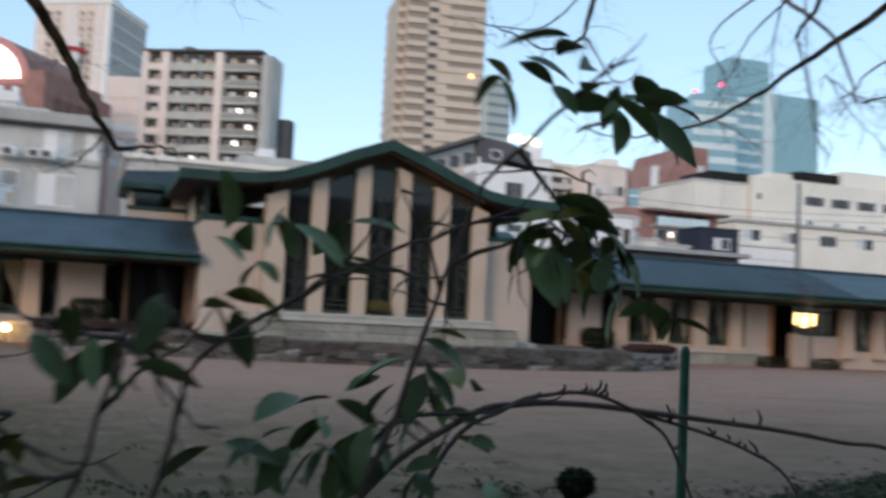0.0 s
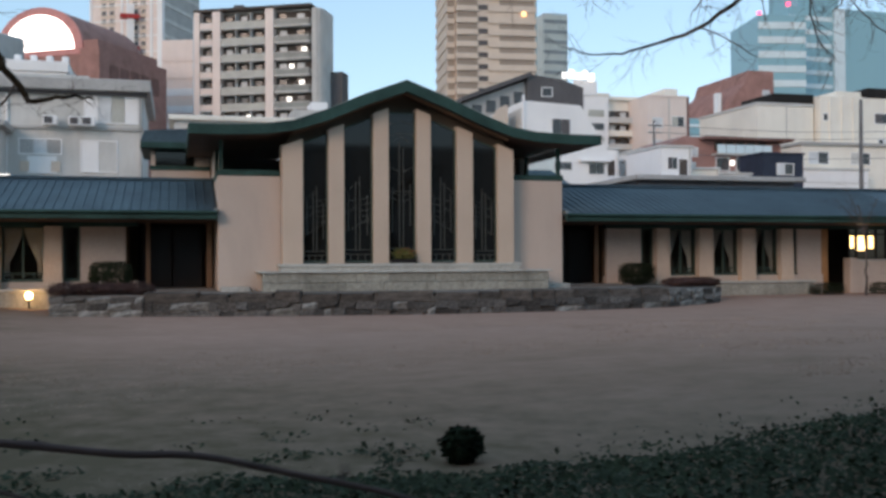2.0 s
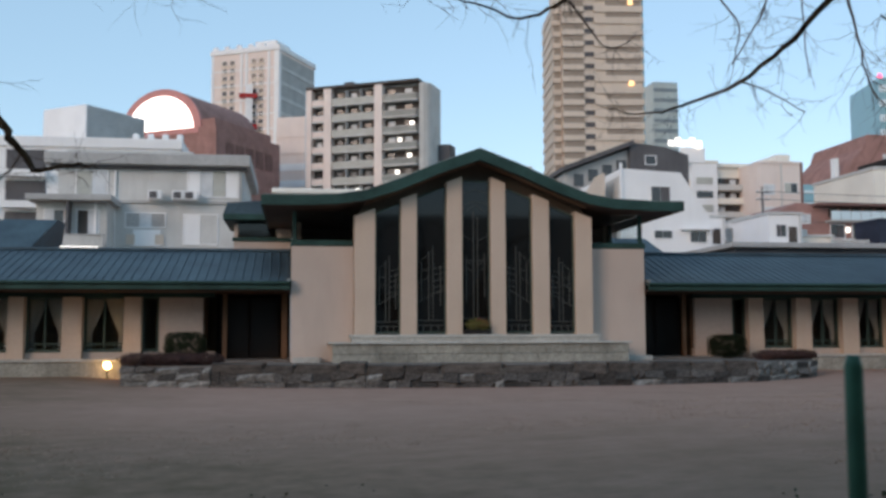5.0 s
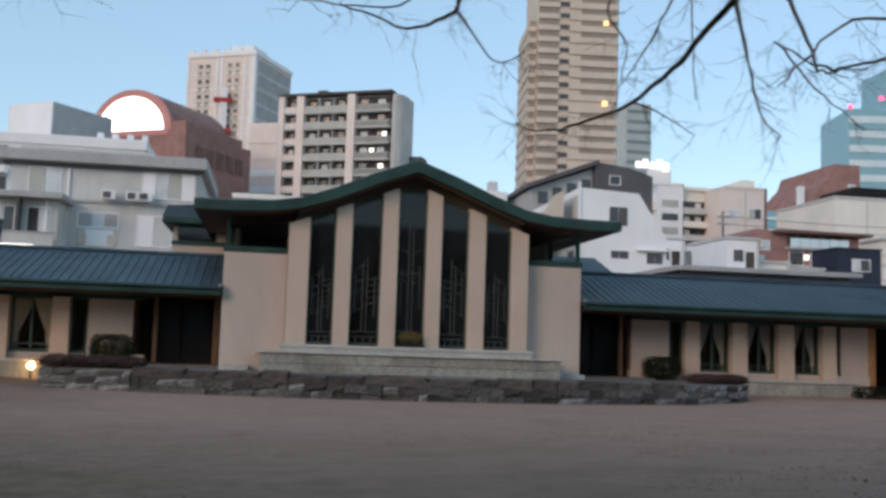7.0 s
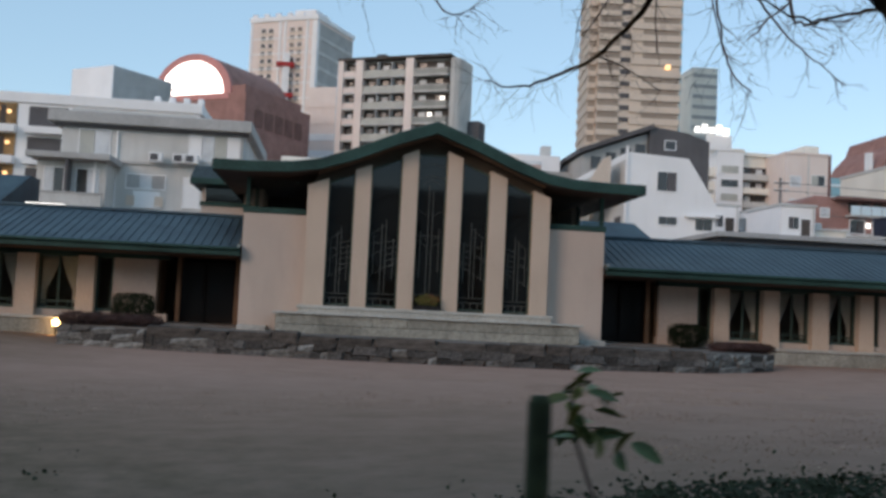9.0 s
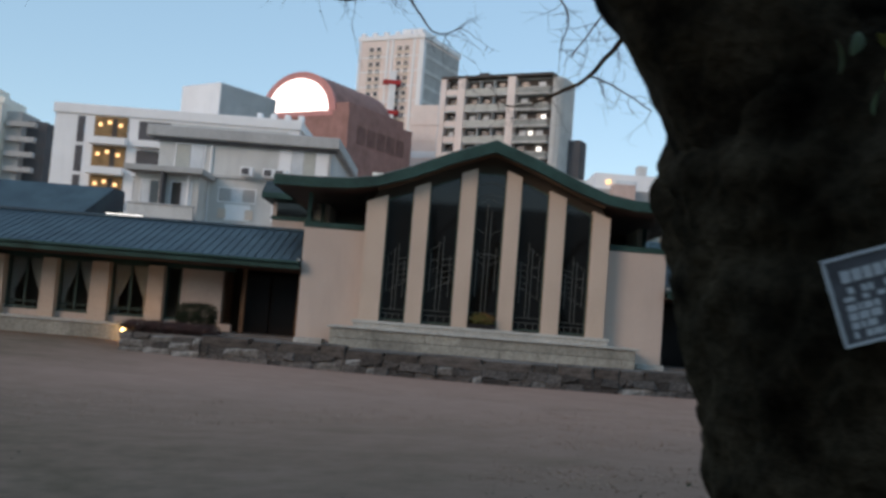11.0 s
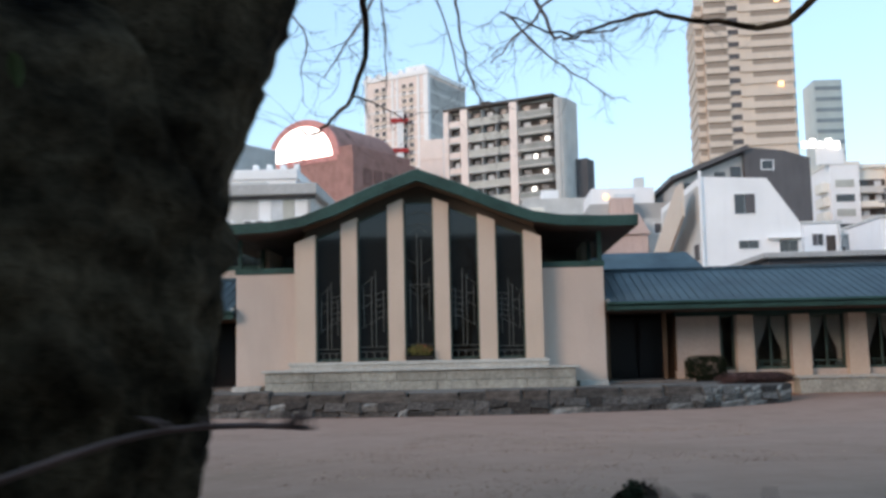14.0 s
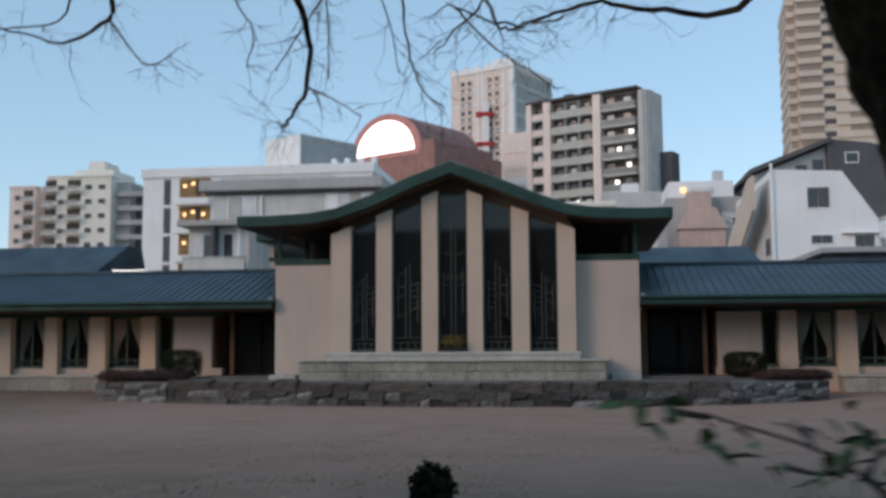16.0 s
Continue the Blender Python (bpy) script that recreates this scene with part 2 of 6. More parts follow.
def grass_material():
    """Dormant turf: pinkish brown, mottled, with mossy olive patches that thicken towards the fence, where dimming is
    painted in too.
    """
    m = bpy.data.materials.new("dormant_lawn")
    m.use_nodes = True
    n, l = m.node_tree.nodes, m.node_tree.links
    b = n["Principled BSDF"]
    b.inputs["Roughness"].default_value = 1.0
    b.inputs["Specular IOR Level"].default_value = 0.05
    co = n.new("ShaderNodeTexCoord")

    def tex(scale, detail):
        t = n.new("ShaderNodeTexNoise")
        t.inputs["Scale"].default_value, t.inputs["Detail"].default_value = scale, detail
        t.inputs["Roughness"].default_value = 0.68
        l.new(co.outputs["Object"], t.inputs["Vector"])
        return t.outputs["Fac"]

    def ramp(src, lo, hi, a, c):
        r = n.new("ShaderNodeMapRange")
        for k, v in zip(("From Min", "From Max", "To Min", "To Max"), (lo, hi, a, c)):
            r.inputs[k].default_value = v
        l.new(src, r.inputs["Value"])
        return r.outputs["Result"]

    def math2(op, a, c):
        r = n.new("ShaderNodeMath")
        r.operation = op
        l.new(a, r.inputs[0])
        l.new(c, r.inputs[1])
        return r.outputs[0]

    def blend(f, a, c):
        r = n.new("ShaderNodeMix")
        r.data_type = "RGBA"
        l.new(f, r.inputs["Factor"])
        for k, v in ((6, a), (7, c)):
            if isinstance(v, tuple):
                r.inputs[k].default_value = (*v, 1)
            else:
                l.new(v, r.inputs[k])
        return r.outputs[2]

    fine = tex(38, 6)
    turf = blend(ramp(tex(1.6, 9), 0.3, 0.7, 0, 1), (0.345, 0.209, 0.162), (0.42, 0.264, 0.208))
    straw = blend(ramp(fine, 0.35, 0.7, 0, 0.3), turf, (0.27, 0.175, 0.135))
    sep = n.new("ShaderNodeSeparateXYZ")
    l.new(co.outputs["Object"], sep.inputs[0])
    # Towards fence and west this adds moss and paints in a dimmer foreground.
    near = ramp(sep.outputs["Y"], -12.0, -25.0, 0.0, 0.85)
    moss_and_dim = math2("ADD", ramp(tex(0.32, 6), 0.50, 0.75, 0, 0.32), math2("MULTIPLY", math2("MULTIPLY", near, ramp(sep.outputs["X"], 2.0, -10.0, 0.32, 1.6)), ramp(tex(2.4, 9), 0.32, 0.68, 0.55, 1.25)))
    moss_and_dim = math2("ADD", moss_and_dim, math2("MULTIPLY", ramp(sep.outputs["X"], -7.5, -12.0, 0.0, 0.75), ramp(tex(1.1, 6), 0.3, 0.6, 0.5, 1.0)))  # bare mossy soil in the west
    cl = n.new("ShaderNodeClamp")
    l.new(moss_and_dim, cl.inputs["Value"])
    col = blend(cl.outputs[0], straw, (0.142, 0.100, 0.064))
    l.new(col, b.inputs["Base Color"])
    bp = n.new("ShaderNodeBump")
    bp.inputs["Strength"].default_value, bp.inputs["Distance"].default_value = 0.12, 0.02
    l.new(fine, bp.inputs["Height"])
    l.new(bp.outputs["Normal"], b.inputs["Normal"])
    return m


M["lawn"] = grass_material()


# ---- building blocks ----
def thing(name, at, label, category, group="", kind=""):
    root = new(name)
    root.location = at
    root.empty_display_size = 0.2
    return tagged(root, label, category, group, kind)


def link(name, me, parent=None, label=""):
    ob = new(name, me)
    if parent is not None:
        ob.parent = parent
        if parent.type == "EMPTY":
            ob.matrix_parent_inverse = Matrix.Translation(-parent.location)
    if label:
        ob["label"] = label
    return ob


def part(name, bm, material, parent=None, label="", smooth=False):
    me = bpy.data.meshes.new(name)
    bm.normal_update()
    bm.to_mesh(me)
    bm.free()
    me.materials.append(M[material])
    if smooth:
        me.polygons.foreach_set("use_smooth", [True] * len(me.polygons))
    return link(name, me, parent, label)


def add_box(bm, x0, x1, y0, y1, z0, z1):
    v = [bm.verts.new(p) for p in ((x0, y0, z0), (x1, y0, z0), (x1, y1, z0), (x0, y1, z0), (x0, y0, z1), (x1, y0, z1), (x1, y1, z1), (x0, y1, z1))]
    for f in ((3, 2, 1, 0), (4, 5, 6, 7), (0, 1, 5, 4), (1, 2, 6, 5), (2, 3, 7, 6), (3, 0, 4, 7)):
        bm.faces.new([v[i] for i in f])
    return v


def box(name, dims, material, parent=None, label="", bevel=0.0, rot=None, pivot=(0, 0, 0)):
    """A box of its own, with eased edges where bevel is given; rot turns it about pivot (radians, z)."""
    bm = bmesh.new()
    add_box(bm, *dims)
    if bevel:
        bmesh.ops.bevel(bm, geom=bm.edges[:], offset=bevel, segments=1, affect="EDGES")
    if rot:
        bmesh.ops.rotate(bm, verts=bm.verts[:], cent=pivot, matrix=Matrix.Rotation(rot, 3, "Z"))
    return part(name, bm, material, parent, label)


def prism(name, profile, y0, y1, material, parent=None, label="", rot=None, pivot=(0, 0, 0)):
    """A profile in x and z, drawn out from y0 to y1."""
    bm = bmesh.new()
    a = [bm.verts.new((x, y0, z)) for x, z in profile]
    b = [bm.verts.new((x, y1, z)) for x, z in profile]
    n = len(profile)
    bm.faces.new(a)
    bm.faces.new(b[::-1])
    for i in range(n):
        j = (i + 1) % n
        bm.faces.new((a[j], a[i], b[i], b[j]))
    bmesh.ops.recalc_face_normals(bm, faces=bm.faces[:])
    if rot:
        bmesh.ops.rotate(bm, verts=bm.verts[:], cent=pivot, matrix=Matrix.Rotation(rot, 3, "Z"))
    return part(name, bm, material, parent, label)


def slab_plan(name, plan, z0, z1, material, parent=None, label=""):
    """A plan polygon raised from z0 to z1."""
    bm = bmesh.new()
    a = [bm.verts.new((x, y, z0)) for x, y in plan]
    b = [bm.verts.new((x, y, z1)) for x, y in plan]
    n = len(plan)
    bm.faces.new(a[::-1])
    bm.faces.new(b)
    for i in range(n):
        j = (i + 1) % n
        bm.faces.new((a[i], a[j], b[j], b[i]))
    bmesh.ops.recalc_face_normals(bm, faces=bm.faces[:])
    return part(name, bm, material, parent, label)


def add_tube(bm, pts, radii, seg=6):
    """A tapered tube along points, closed at both ends."""
    rings = []
    pts = [Vector(p) for p in pts]
    for i, p in enumerate(pts):
        d = (pts[min(i + 1, len(pts) - 1)] - pts[max(i - 1, 0)]).normalized()
        u = d.cross(Vector((0.31, 0.17, 0.93)))
        if u.length < 0.05:
            u = d.cross(Vector((1, 0, 0)))
        u.normalize()
        w = d.cross(u)
        rings.append([bm.verts.new(p + (u * math.cos(k * math.tau / seg) + w * math.sin(k * math.tau / seg)) * radii[i]) for k in range(seg)])
    for r, s in zip(rings, rings[1:]):
        for k in range(seg):
            bm.faces.new((r[k], r[(k + 1) % seg], s[(k + 1) % seg], s[k]))
    bm.faces.new(rings[0][::-1])
    bm.faces.new(rings[-1])


def bend(points, steps=5):
    """A smooth line through points."""
    p = [Vector(q) for q in points]
    out = []
    for i in range(len(p) - 1):
        a, b, c, d = p[max(i - 1, 0)], p[i], p[i + 1], p[min(i + 2, len(p) - 1)]
        for k in range(steps):
            t = k / steps
            out.append(0.5 * (2 * b + (c - a) * t + (2 * a - 5 * b + 4 * c - d) * t * t + (3 * b - a - 3 * c + d) * t ** 3))
    out.append(p[-1])
    return out


# ---- ground ----
def ground_z(x, y):
    """The lawn rises towards the fence, more so in the east, and drops to the footway behind it."""
    k = min(1, max(0, (x + 5) / 8))
    bank = 0.5 * k * k * (3 - 2 * k)
    q = min(1, max(0, (abs(x) - 9.3) / 3)) * min(1, max(0, (y + 10) / 7))
    low = -0.06 + 0.14 * q * q * (3 - 2 * q)
    if y > -9:
        return low
    if y > -24:
        return low + (bank - low) * (-9 - y) / 15
    if y > -29.4:
        return bank
    if y > -30.0:
        return bank * (1 - (-29.4 - y) / 0.6)
    return 0.0


def build_ground():
    bm = bmesh.new()
    xs = [-1500, -600, -250, -100, -50] + [-30 + 2 * i for i in range(31)] + [50, 100, 250, 600, 1500]
    ys = [-1500, -400, -120, -60, -40, -32, -30.6, -30.0, -29.7, -29.4, -29.0] + [-28 + i for i in range(26)] + [0, 4, 12, 30, 80, 200, 500, 1500]
    rows = []
    for y in ys:
        rows.append([bm.verts.new((x, y, ground_z(x, y) + (0.05 * (noise.noise((x * 0.21, y * 0.21, 3))) if -29 < y < -6 and abs(x) < 30 else 0))) for x in xs])
    for r, s in zip(rows, rows[1:]):
        for i in range(len(xs) - 1):
            bm.faces.new((r[i], r[i + 1], s[i + 1], s[i]))
    ob = part("ground", bm, "lawn", None, smooth=True)
    tagged(ob, "broad lawn of dormant pinkish-brown winter grass", "lawn", kind="structure")


build_ground()

# ---- chapel hall ----
hall = thing("chapel_hall", (0, 3, 0.5), "peach stucco hall with a green gable roof and tall leaded windows", "hall")
WINS = [(-3.08, -2.29), (-1.81, -0.88), (-0.40, 0.50), (0.96, 1.83), (2.35, 3.19)]
PILLARS = [(-3.70, -3.08), (-2.29, -1.81), (-0.88, -0.40), (0.50, 0.96), (1.83, 2.35), (3.19, 3.72)]


def under_roof(x):
    """Height of the gable's underside over the bay of windows."""
    return 6.36 - 0.385 * abs(x - 0.05)


# side walls in front, low enough to leave the high strip windows open
box("front_wall", (-5.6, -3.70, 0, 0.3, 0.3, 4.03), "stucco", hall, bevel=0.015)
box("front_wall", (3.72, 5.6, 0, 0.3, 0.3, 4.03), "stucco", hall, bevel=0.015)
box("side_wall", (-5.6, -5.3, 0.303, 9.0, 0.3, 4.03), "stucco", hall)
box("side_wall", (5.3, 5.6, 0.303, 9.0, 0.3, 4.03), "stucco", hall)
box("back_wall", (-5.6, 5.6, 9.003, 9.3, 0.3, 5.15), "stucco", hall)
for s in (-1, 1):
    a, b = sorted((s * 3.72, s * 5.63))
    box("green_sill_band", (a, b, -0.03, 0.33, 4.033, 4.21), "copper", hall, "dark green sill band", 0.01)
    a, b = sorted((s * 5.27, s * 5.63))
    box("green_sill_band", (a, b, 0.333, 9.0, 4.033, 4.21), "copper", hall, "dark green sill band", 0.01)
    a, b = sorted((s * 5.45, s * 5.57))
    box("corner_post", (a, b, 0.08, 0.20, 4.213, 5.12), "copper", hall, "slim dark green corner post", 0.008)
    a, b = sorted((s * 3.75, s * 5.44))
    pane = box("strip_window_pane", (a, b, 0.13, 0.15, 4.213, 5.12), "clear", hall, "clear glass strip window")
    pane.visible_shadow = False
    a, b = sorted((s * 5.50, s * 5.52))
    pane = box("strip_window_pane", (a, b, 0.21, 3.2, 4.213, 5.12), "clear", hall, "clear glass strip window")
    pane.visible_shadow = False
    box("strip_window_post", (min(s * 5.45, s * 5.57), max(s * 5.45, s * 5.57), 3.2, 3.32, 4.213, 5.12), "copper", hall)
    box("upper_side_wall", (min(s * 5.3, s * 5.6), max(s * 5.3, s * 5.6), 3.323, 9.0, 4.213, 5.12), "stucco", hall)

# pillars between the tall windows
for x0, x1 in PILLARS:
    prism("pillar", [(x0, 1.32), (x1, 1.32), (x1, under_roof(x1)), (x0, under_roof(x0))], -0.5, -0.02, "pillar", hall)
for x0, x1 in ((-3.70, -3.6), (3.62, 3.72)):
    box("pillar_return", (x0, x1, -0.017, 0.3, 4.05, 5.0), "pillar", hall)
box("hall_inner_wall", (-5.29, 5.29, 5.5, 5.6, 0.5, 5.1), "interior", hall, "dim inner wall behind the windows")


def tall_window(x0, x1, k):
    zt0, zt1 = under_roof(x0) - 0.10, under_roof(x1) - 0.10
    zb = 1.36
    w = part("tall_window", frame_mesh(x0, x1, zb, zt0, zt1, 0.045, -0.30, -0.22), "frame", hall, "tall dark leaded window in a green frame")
    prism("pane", [(x0 + 0.046, zb + 0.046), (x1 - 0.046, zb + 0.046), (x1 - 0.046, zt1 - 0.05), (x0 + 0.046, zt0 - 0.05)], -0.252, -0.242, "glass", w, "dark reflecting glass")
    h = min(zt0, zt1) - zb
    wd = x1 - x0

    def bar(a, b, c, d):
        box("muntin", (x0 + a * wd, x0 + b * wd, -0.285, -0.257, zb + c, zb + d), "muntin", w)

    def slant(a, c, b, d, t=0.018):
        """A lead came that runs aslant from (a, c) to (b, d), in shares of width and height."""
        p, q = sorted(((x0 + a * wd, zb + c * h), (x0 + b * wd, zb + d * h)))
        prism("muntin", [p, q, (q[0], q[1] + t), (p[0], p[1] + t)], -0.283, -0.258, "muntin", w)

    t = 0.012 / wd
    flip = (lambda a: a) if k < 2 else (lambda a: 1 - a)

    def vertical(a, c, d):
        a = flip(a)
        bar(a - t, a + t, c * h, d * h)

    # double came down the middle, bottom panel, side cames
    top = 0.76 if k == 2 else 0.60
    vertical(0.43, 0.09, top)
    vertical(0.57, 0.09, top + 0.04)
    for c in (0.055, 0.09):
        bar(0.06, 0.94, c * h, c * h + 0.022)
    for a in (0.25, 0.5, 0.75):
        vertical(a, 0.012, 0.055)
    vertical(0.18, 0.24, 0.52)
    vertical(0.82, 0.20, 0.50)
    if k == 2:
        for c in (0.40, 0.44, 0.60):
            slant(0.08, c + 0.035, 0.43, c)
            slant(0.57, c, 0.92, c + 0.035)
        bar(0.2, 0.8, 0.47 * h, 0.47 * h + 0.024)
        slant(0.2, 0.80, 0.5, 0.84)
        slant(0.5, 0.84, 0.8, 0.80)
    else:
        # a ladder of short rungs on the inner side and long slanting cames across
        for q in range(5):
            c = 0.29 + 0.045 * q + (0.04 if k in (0, 4) else 0)
            slant(flip(0.58), c, flip(0.93), c + 0.016)
        slant(flip(0.07), 0.22, flip(0.93), 0.33)
        slant(flip(0.07), 0.36, flip(0.43), 0.41)
        slant(flip(0.07), 0.52, flip(0.57), 0.60)
        bar(min(flip(0.18), flip(0.43)), max(flip(0.18), flip(0.43)), 0.46 * h, 0.46 * h + 0.022)
    # thin bowed cames in the head of the middle window
    for q, c in enumerate((0.86, 0.93) if k == 2 else ()):
        slant(0.07, c - 0.02, 0.5, c + 0.01 * (q % 2), 0.016)
        slant(0.5, c + 0.01 * (q % 2), 0.93, c - 0.012, 0.016)


def frame_mesh(x0, x1, zb, zt0, zt1, t, y0, y1):
    bm = bmesh.new()
    o = [(x0, zb), (x1, zb), (x1, zt1), (x0, zt0)]
    i = [(x0 + t, zb + t), (x1 - t, zb + t), (x1 - t, zt1 - t), (x0 + t, zt0 - t)]
    vo0 = [bm.verts.new((x, y0, z)) for x, z in o]
    vi0 = [bm.verts.new((x, y0, z)) for x, z in i]
    vo1 = [bm.verts.new((x, y1, z)) for x, z in o]
    vi1 = [bm.verts.new((x, y1, z)) for x, z in i]
    for k in range(4):
        j = (k + 1) % 4
        bm.faces.new((vo0[k], vo0[j], vi0[j], vi0[k]))
        bm.faces.new((vo1[j], vo1[k], vi1[k], vi1[j]))
        bm.faces.new((vi0[k], vi0[j], vi1[j], vi1[k]))
        bm.faces.new((vo0[j], vo0[k], vo1[k], vo1[j]))
    return bm


for k, (x0, x1) in enumerate(WINS):
    tall_window(x0, x1, k)

# stepped stone plinth in front of the windows
plinth = thing("stone_plinth", (0.1, -0.8, 0.5), "long pale stone plinth with stepped courses under the windows", "plinth")
box("ledge", (-3.85, 3.87, -0.78, -0.005, 1.22, 1.32), "ledge", plinth, "pale stone window ledge", 0.012)
box("core", (-4.30, 4.45, -1.40, -0.006, 0.45, 1.04), "stone", plinth)
box("cap", (-4.50, 4.66, -1.52, -0.006, 1.043, 1.10), "ledge", plinth, "thin pale coping", 0.012)
box("riser", (-3.80, 3.82, -0.74, -0.006, 1.103, 1.217), "ledge", plinth)
for row in range(2):
    x = -4.40
    while x < 4.5:
        w = min(random.uniform(0.8, 1.5), 4.55 - x)
        if 4.55 - x - w < 0.3:
            w = 4.55 - x
        z0 = 0.47 + row * 0.285
        box("stone_block", (x + 0.006, x + w - 0.006, -1.44 - random.uniform(0, 0.012), -1.41, z0 + 0.004, z0 + 0.278), "stone", plinth, bevel=0.008)
        x += w
for s in (-1, 1):
    a, b = sorted((s * 4.70, s * 5.55))
    box("end_step", (a, b, -0.75, -0.006, 0.45, 0.64), "ledge", plinth, bevel=0.015)

# gable roof with flat flaring eaves
PROFILE = [(-6.44, 5.42), (-5.4, 5.42), (-4.2, 5.47), (-3.4, 5.60), (-2.4, 5.96), (-1.2, 6.48), (0.07, 6.94), (1.3, 6.48), (2.5, 5.96), (3.5, 5.58), (4.3, 5.45), (5.5, 5.40), (6.48, 5.40)]
roof_low = [(x, z - 0.26) for x, z in PROFILE]
prism("roof", PROFILE + roof_low[::-1], -1.00, 9.5, "soffit", hall, "low gable roof with brown boarded underside")
top = [(x, z + 0.012) for x, z in PROFILE]
prism("roof_covering", [(x, z + 0.04) for x, z in top] + top[::-1], -1.10, 9.6, "roofmetal", hall, "weathered sheet roof covering")
prism("fascia", [(x, z + 0.03) for x, z in PROFILE] + [(x, z - 0.27 - 0.05 * (abs(x) < 3)) for x, z in PROFILE][::-1], -1.13, -1.005, "copper", hall, "dark green copper fascia")
for s, x in ((-1, -6.44), (1, 6.48)):
    a, b = sorted((x, x + s * 0.05))
    box("fascia", (a, b, -1.13, 9.5, 5.14, 5.44), "copper", hall)
prism("gable_trim", [(x, z - 0.262) for x, z in PROFILE[3:10]] + [(x, z - 0.355) for x, z in PROFILE[3:10]][::-1], -0.62, -0.52, "postwood", hall, "thin brown timber trim under the gable")
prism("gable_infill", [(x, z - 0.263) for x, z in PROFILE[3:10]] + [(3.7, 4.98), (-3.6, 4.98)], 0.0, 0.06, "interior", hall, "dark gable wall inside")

# ---- wings ----
ENDS = {-1: -24.0, 1: 28.0}


def wing(s):
    """A long low wing; s is -1 for the west and 1 for the east one."""
    w = thing("wing", (s * 12, 3.5, 0.3), "low peach wing with a blue-green tiled roof, pillars and curtained windows", "wing", "wings of the hall")
    far = ENDS[s]

    def bx(name, x0, x1, *rest, **kw):
        a, b = sorted((x0, x1))
        return box(name, (a, b, *rest[:4]), rest[4], kw.get("parent", w), kw.get("label", ""), kw.get("bevel", 0))

    # roof slopes, fascia, soffit
    x_in = s * 5.62
    bm = bmesh.new()
    a, b = sorted((x_in, far))
    for p, q in (((-0.22, 2.93), (3.6, 4.15)), ((7.4, 2.93), (3.6, 4.15))):
        lo = 0.10
        v = [bm.verts.new(c) for c in ((a, p[0], p[1]), (b, p[0], p[1]), (b, q[0], q[1]), (a, q[0], q[1]), (a, p[0], p[1] - lo), (b, p[0], p[1] - lo), (b, q[0], q[1] - lo), (a, q[0], q[1] - lo))]
        for f in ((0, 1, 2, 3), (7, 6, 5, 4), (4, 5, 1, 0), (5, 6, 2, 1), (6, 7, 3, 2), (7, 4, 0, 3)):
            bm.faces.new([v[i] for i in f])
    bmesh.ops.recalc_face_normals(bm, faces=bm.faces[:])
    roof = part("roof", bm, "rooftile", w, "blue-green tiled roof")
    bx("ridge_cap", x_in, far, 3.46, 3.74, 4.12, 4.22, "rooftile", parent=roof, bevel=0.02)
    bx("fascia", x_in, far, -0.30, -0.20, 2.68, 2.84, "copper", label="dark green gutter board", bevel=0.012)
    bx("gutter", x_in, far, -0.40, -0.225, 2.845, 2.93, "copper", label="green rain gutter", bevel=0.02)
    bx("soffit", x_in, far, -0.195, 2.05, 2.66, 2.71, "soffit", label="brown boarded eaves soffit")
    bx("verge", x_in, x_in + s * 0.10, -0.25, 0.0, 2.94, 3.02, "roofmetal", parent=roof)
    # walls: interior, back
    bx("back_wall", s * 5.7, far, 6.6, 6.8, 0.2, 2.65, "stucco")
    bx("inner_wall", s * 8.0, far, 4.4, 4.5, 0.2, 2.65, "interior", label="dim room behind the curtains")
    bx("head_beam", s * 8.0, far, 1.86, 2.12, 2.52, 2.655, "copper", label="dark green head beam")
    for g0, g1 in ([(8.0, -far)] if s < 0 else [(8.0, 16.92), (19.52, far)]):
        bx("base_wall", s * g0, s * g1, 1.84, 2.14, -0.4, 0.80, "stucco")
    bx("stone_base", s * (11.6 if s > 0 else 10.0), far if s < 0 else s * 16.0, 1.10, 1.835, -0.4, 0.52, "stone", label="pale stone base course", bevel=0.015)
    bx("stone_coping", s * (11.5 if s > 0 else 9.9), far if s < 0 else s * 16.1, 1.04, 1.838, 0.523, 0.60, "ledge", label="pale stone coping", bevel=0.012)
    off = 0.32 if s < 0 else 0.0
    # panel, slit window, pillars and windows in rhythm
    bx("panel", s * (8.05 + off), s * (9.40 + off), 1.90, 2.10, 0.803, 2.515, "stucco", bevel=0.01)
    pillars = [(9.86, 10.42), (11.57, 12.17), (13.30, 13.92), (14.97, 15.52)]
    if s < 0:
        pillars = [(10.22, 10.78), (12.0, 12.62), (13.72, 14.22), (15.42, 15.98), (17.1, 17.7), (18.8, 19.4), (20.5, 21.1)]
    for p0, p1 in pillars:
        prism("pillar", [(s * p0, 0.5), (s * p1, 0.5), (s * (p1 - 0.03), 2.518), (s * (p0 + 0.03), 2.518)], 1.62, 2.11, "pillar", w)
    gaps = list(zip(pillars, pillars[1:]))
    for (a0, a1), (b0, b1) in gaps:
        wing_window(w, *sorted((s * a1, s * b0)))
    slit = (9.42 + off, pillars[0][0])
    wing_window(w, *sorted((s * slit[0], s * slit[1])), slim=True)
    if s > 0:
        wing_window(w, 15.53, 15.82, slim=True)
        bx("panel", 15.84, 16.9, 1.90, 2.10, 0.803, 2.515, "stucco", bevel=0.01)
        bx("end_wall", 27.5, 27.8, 2.15, 6.6, 0.2, 2.65, "stucco")
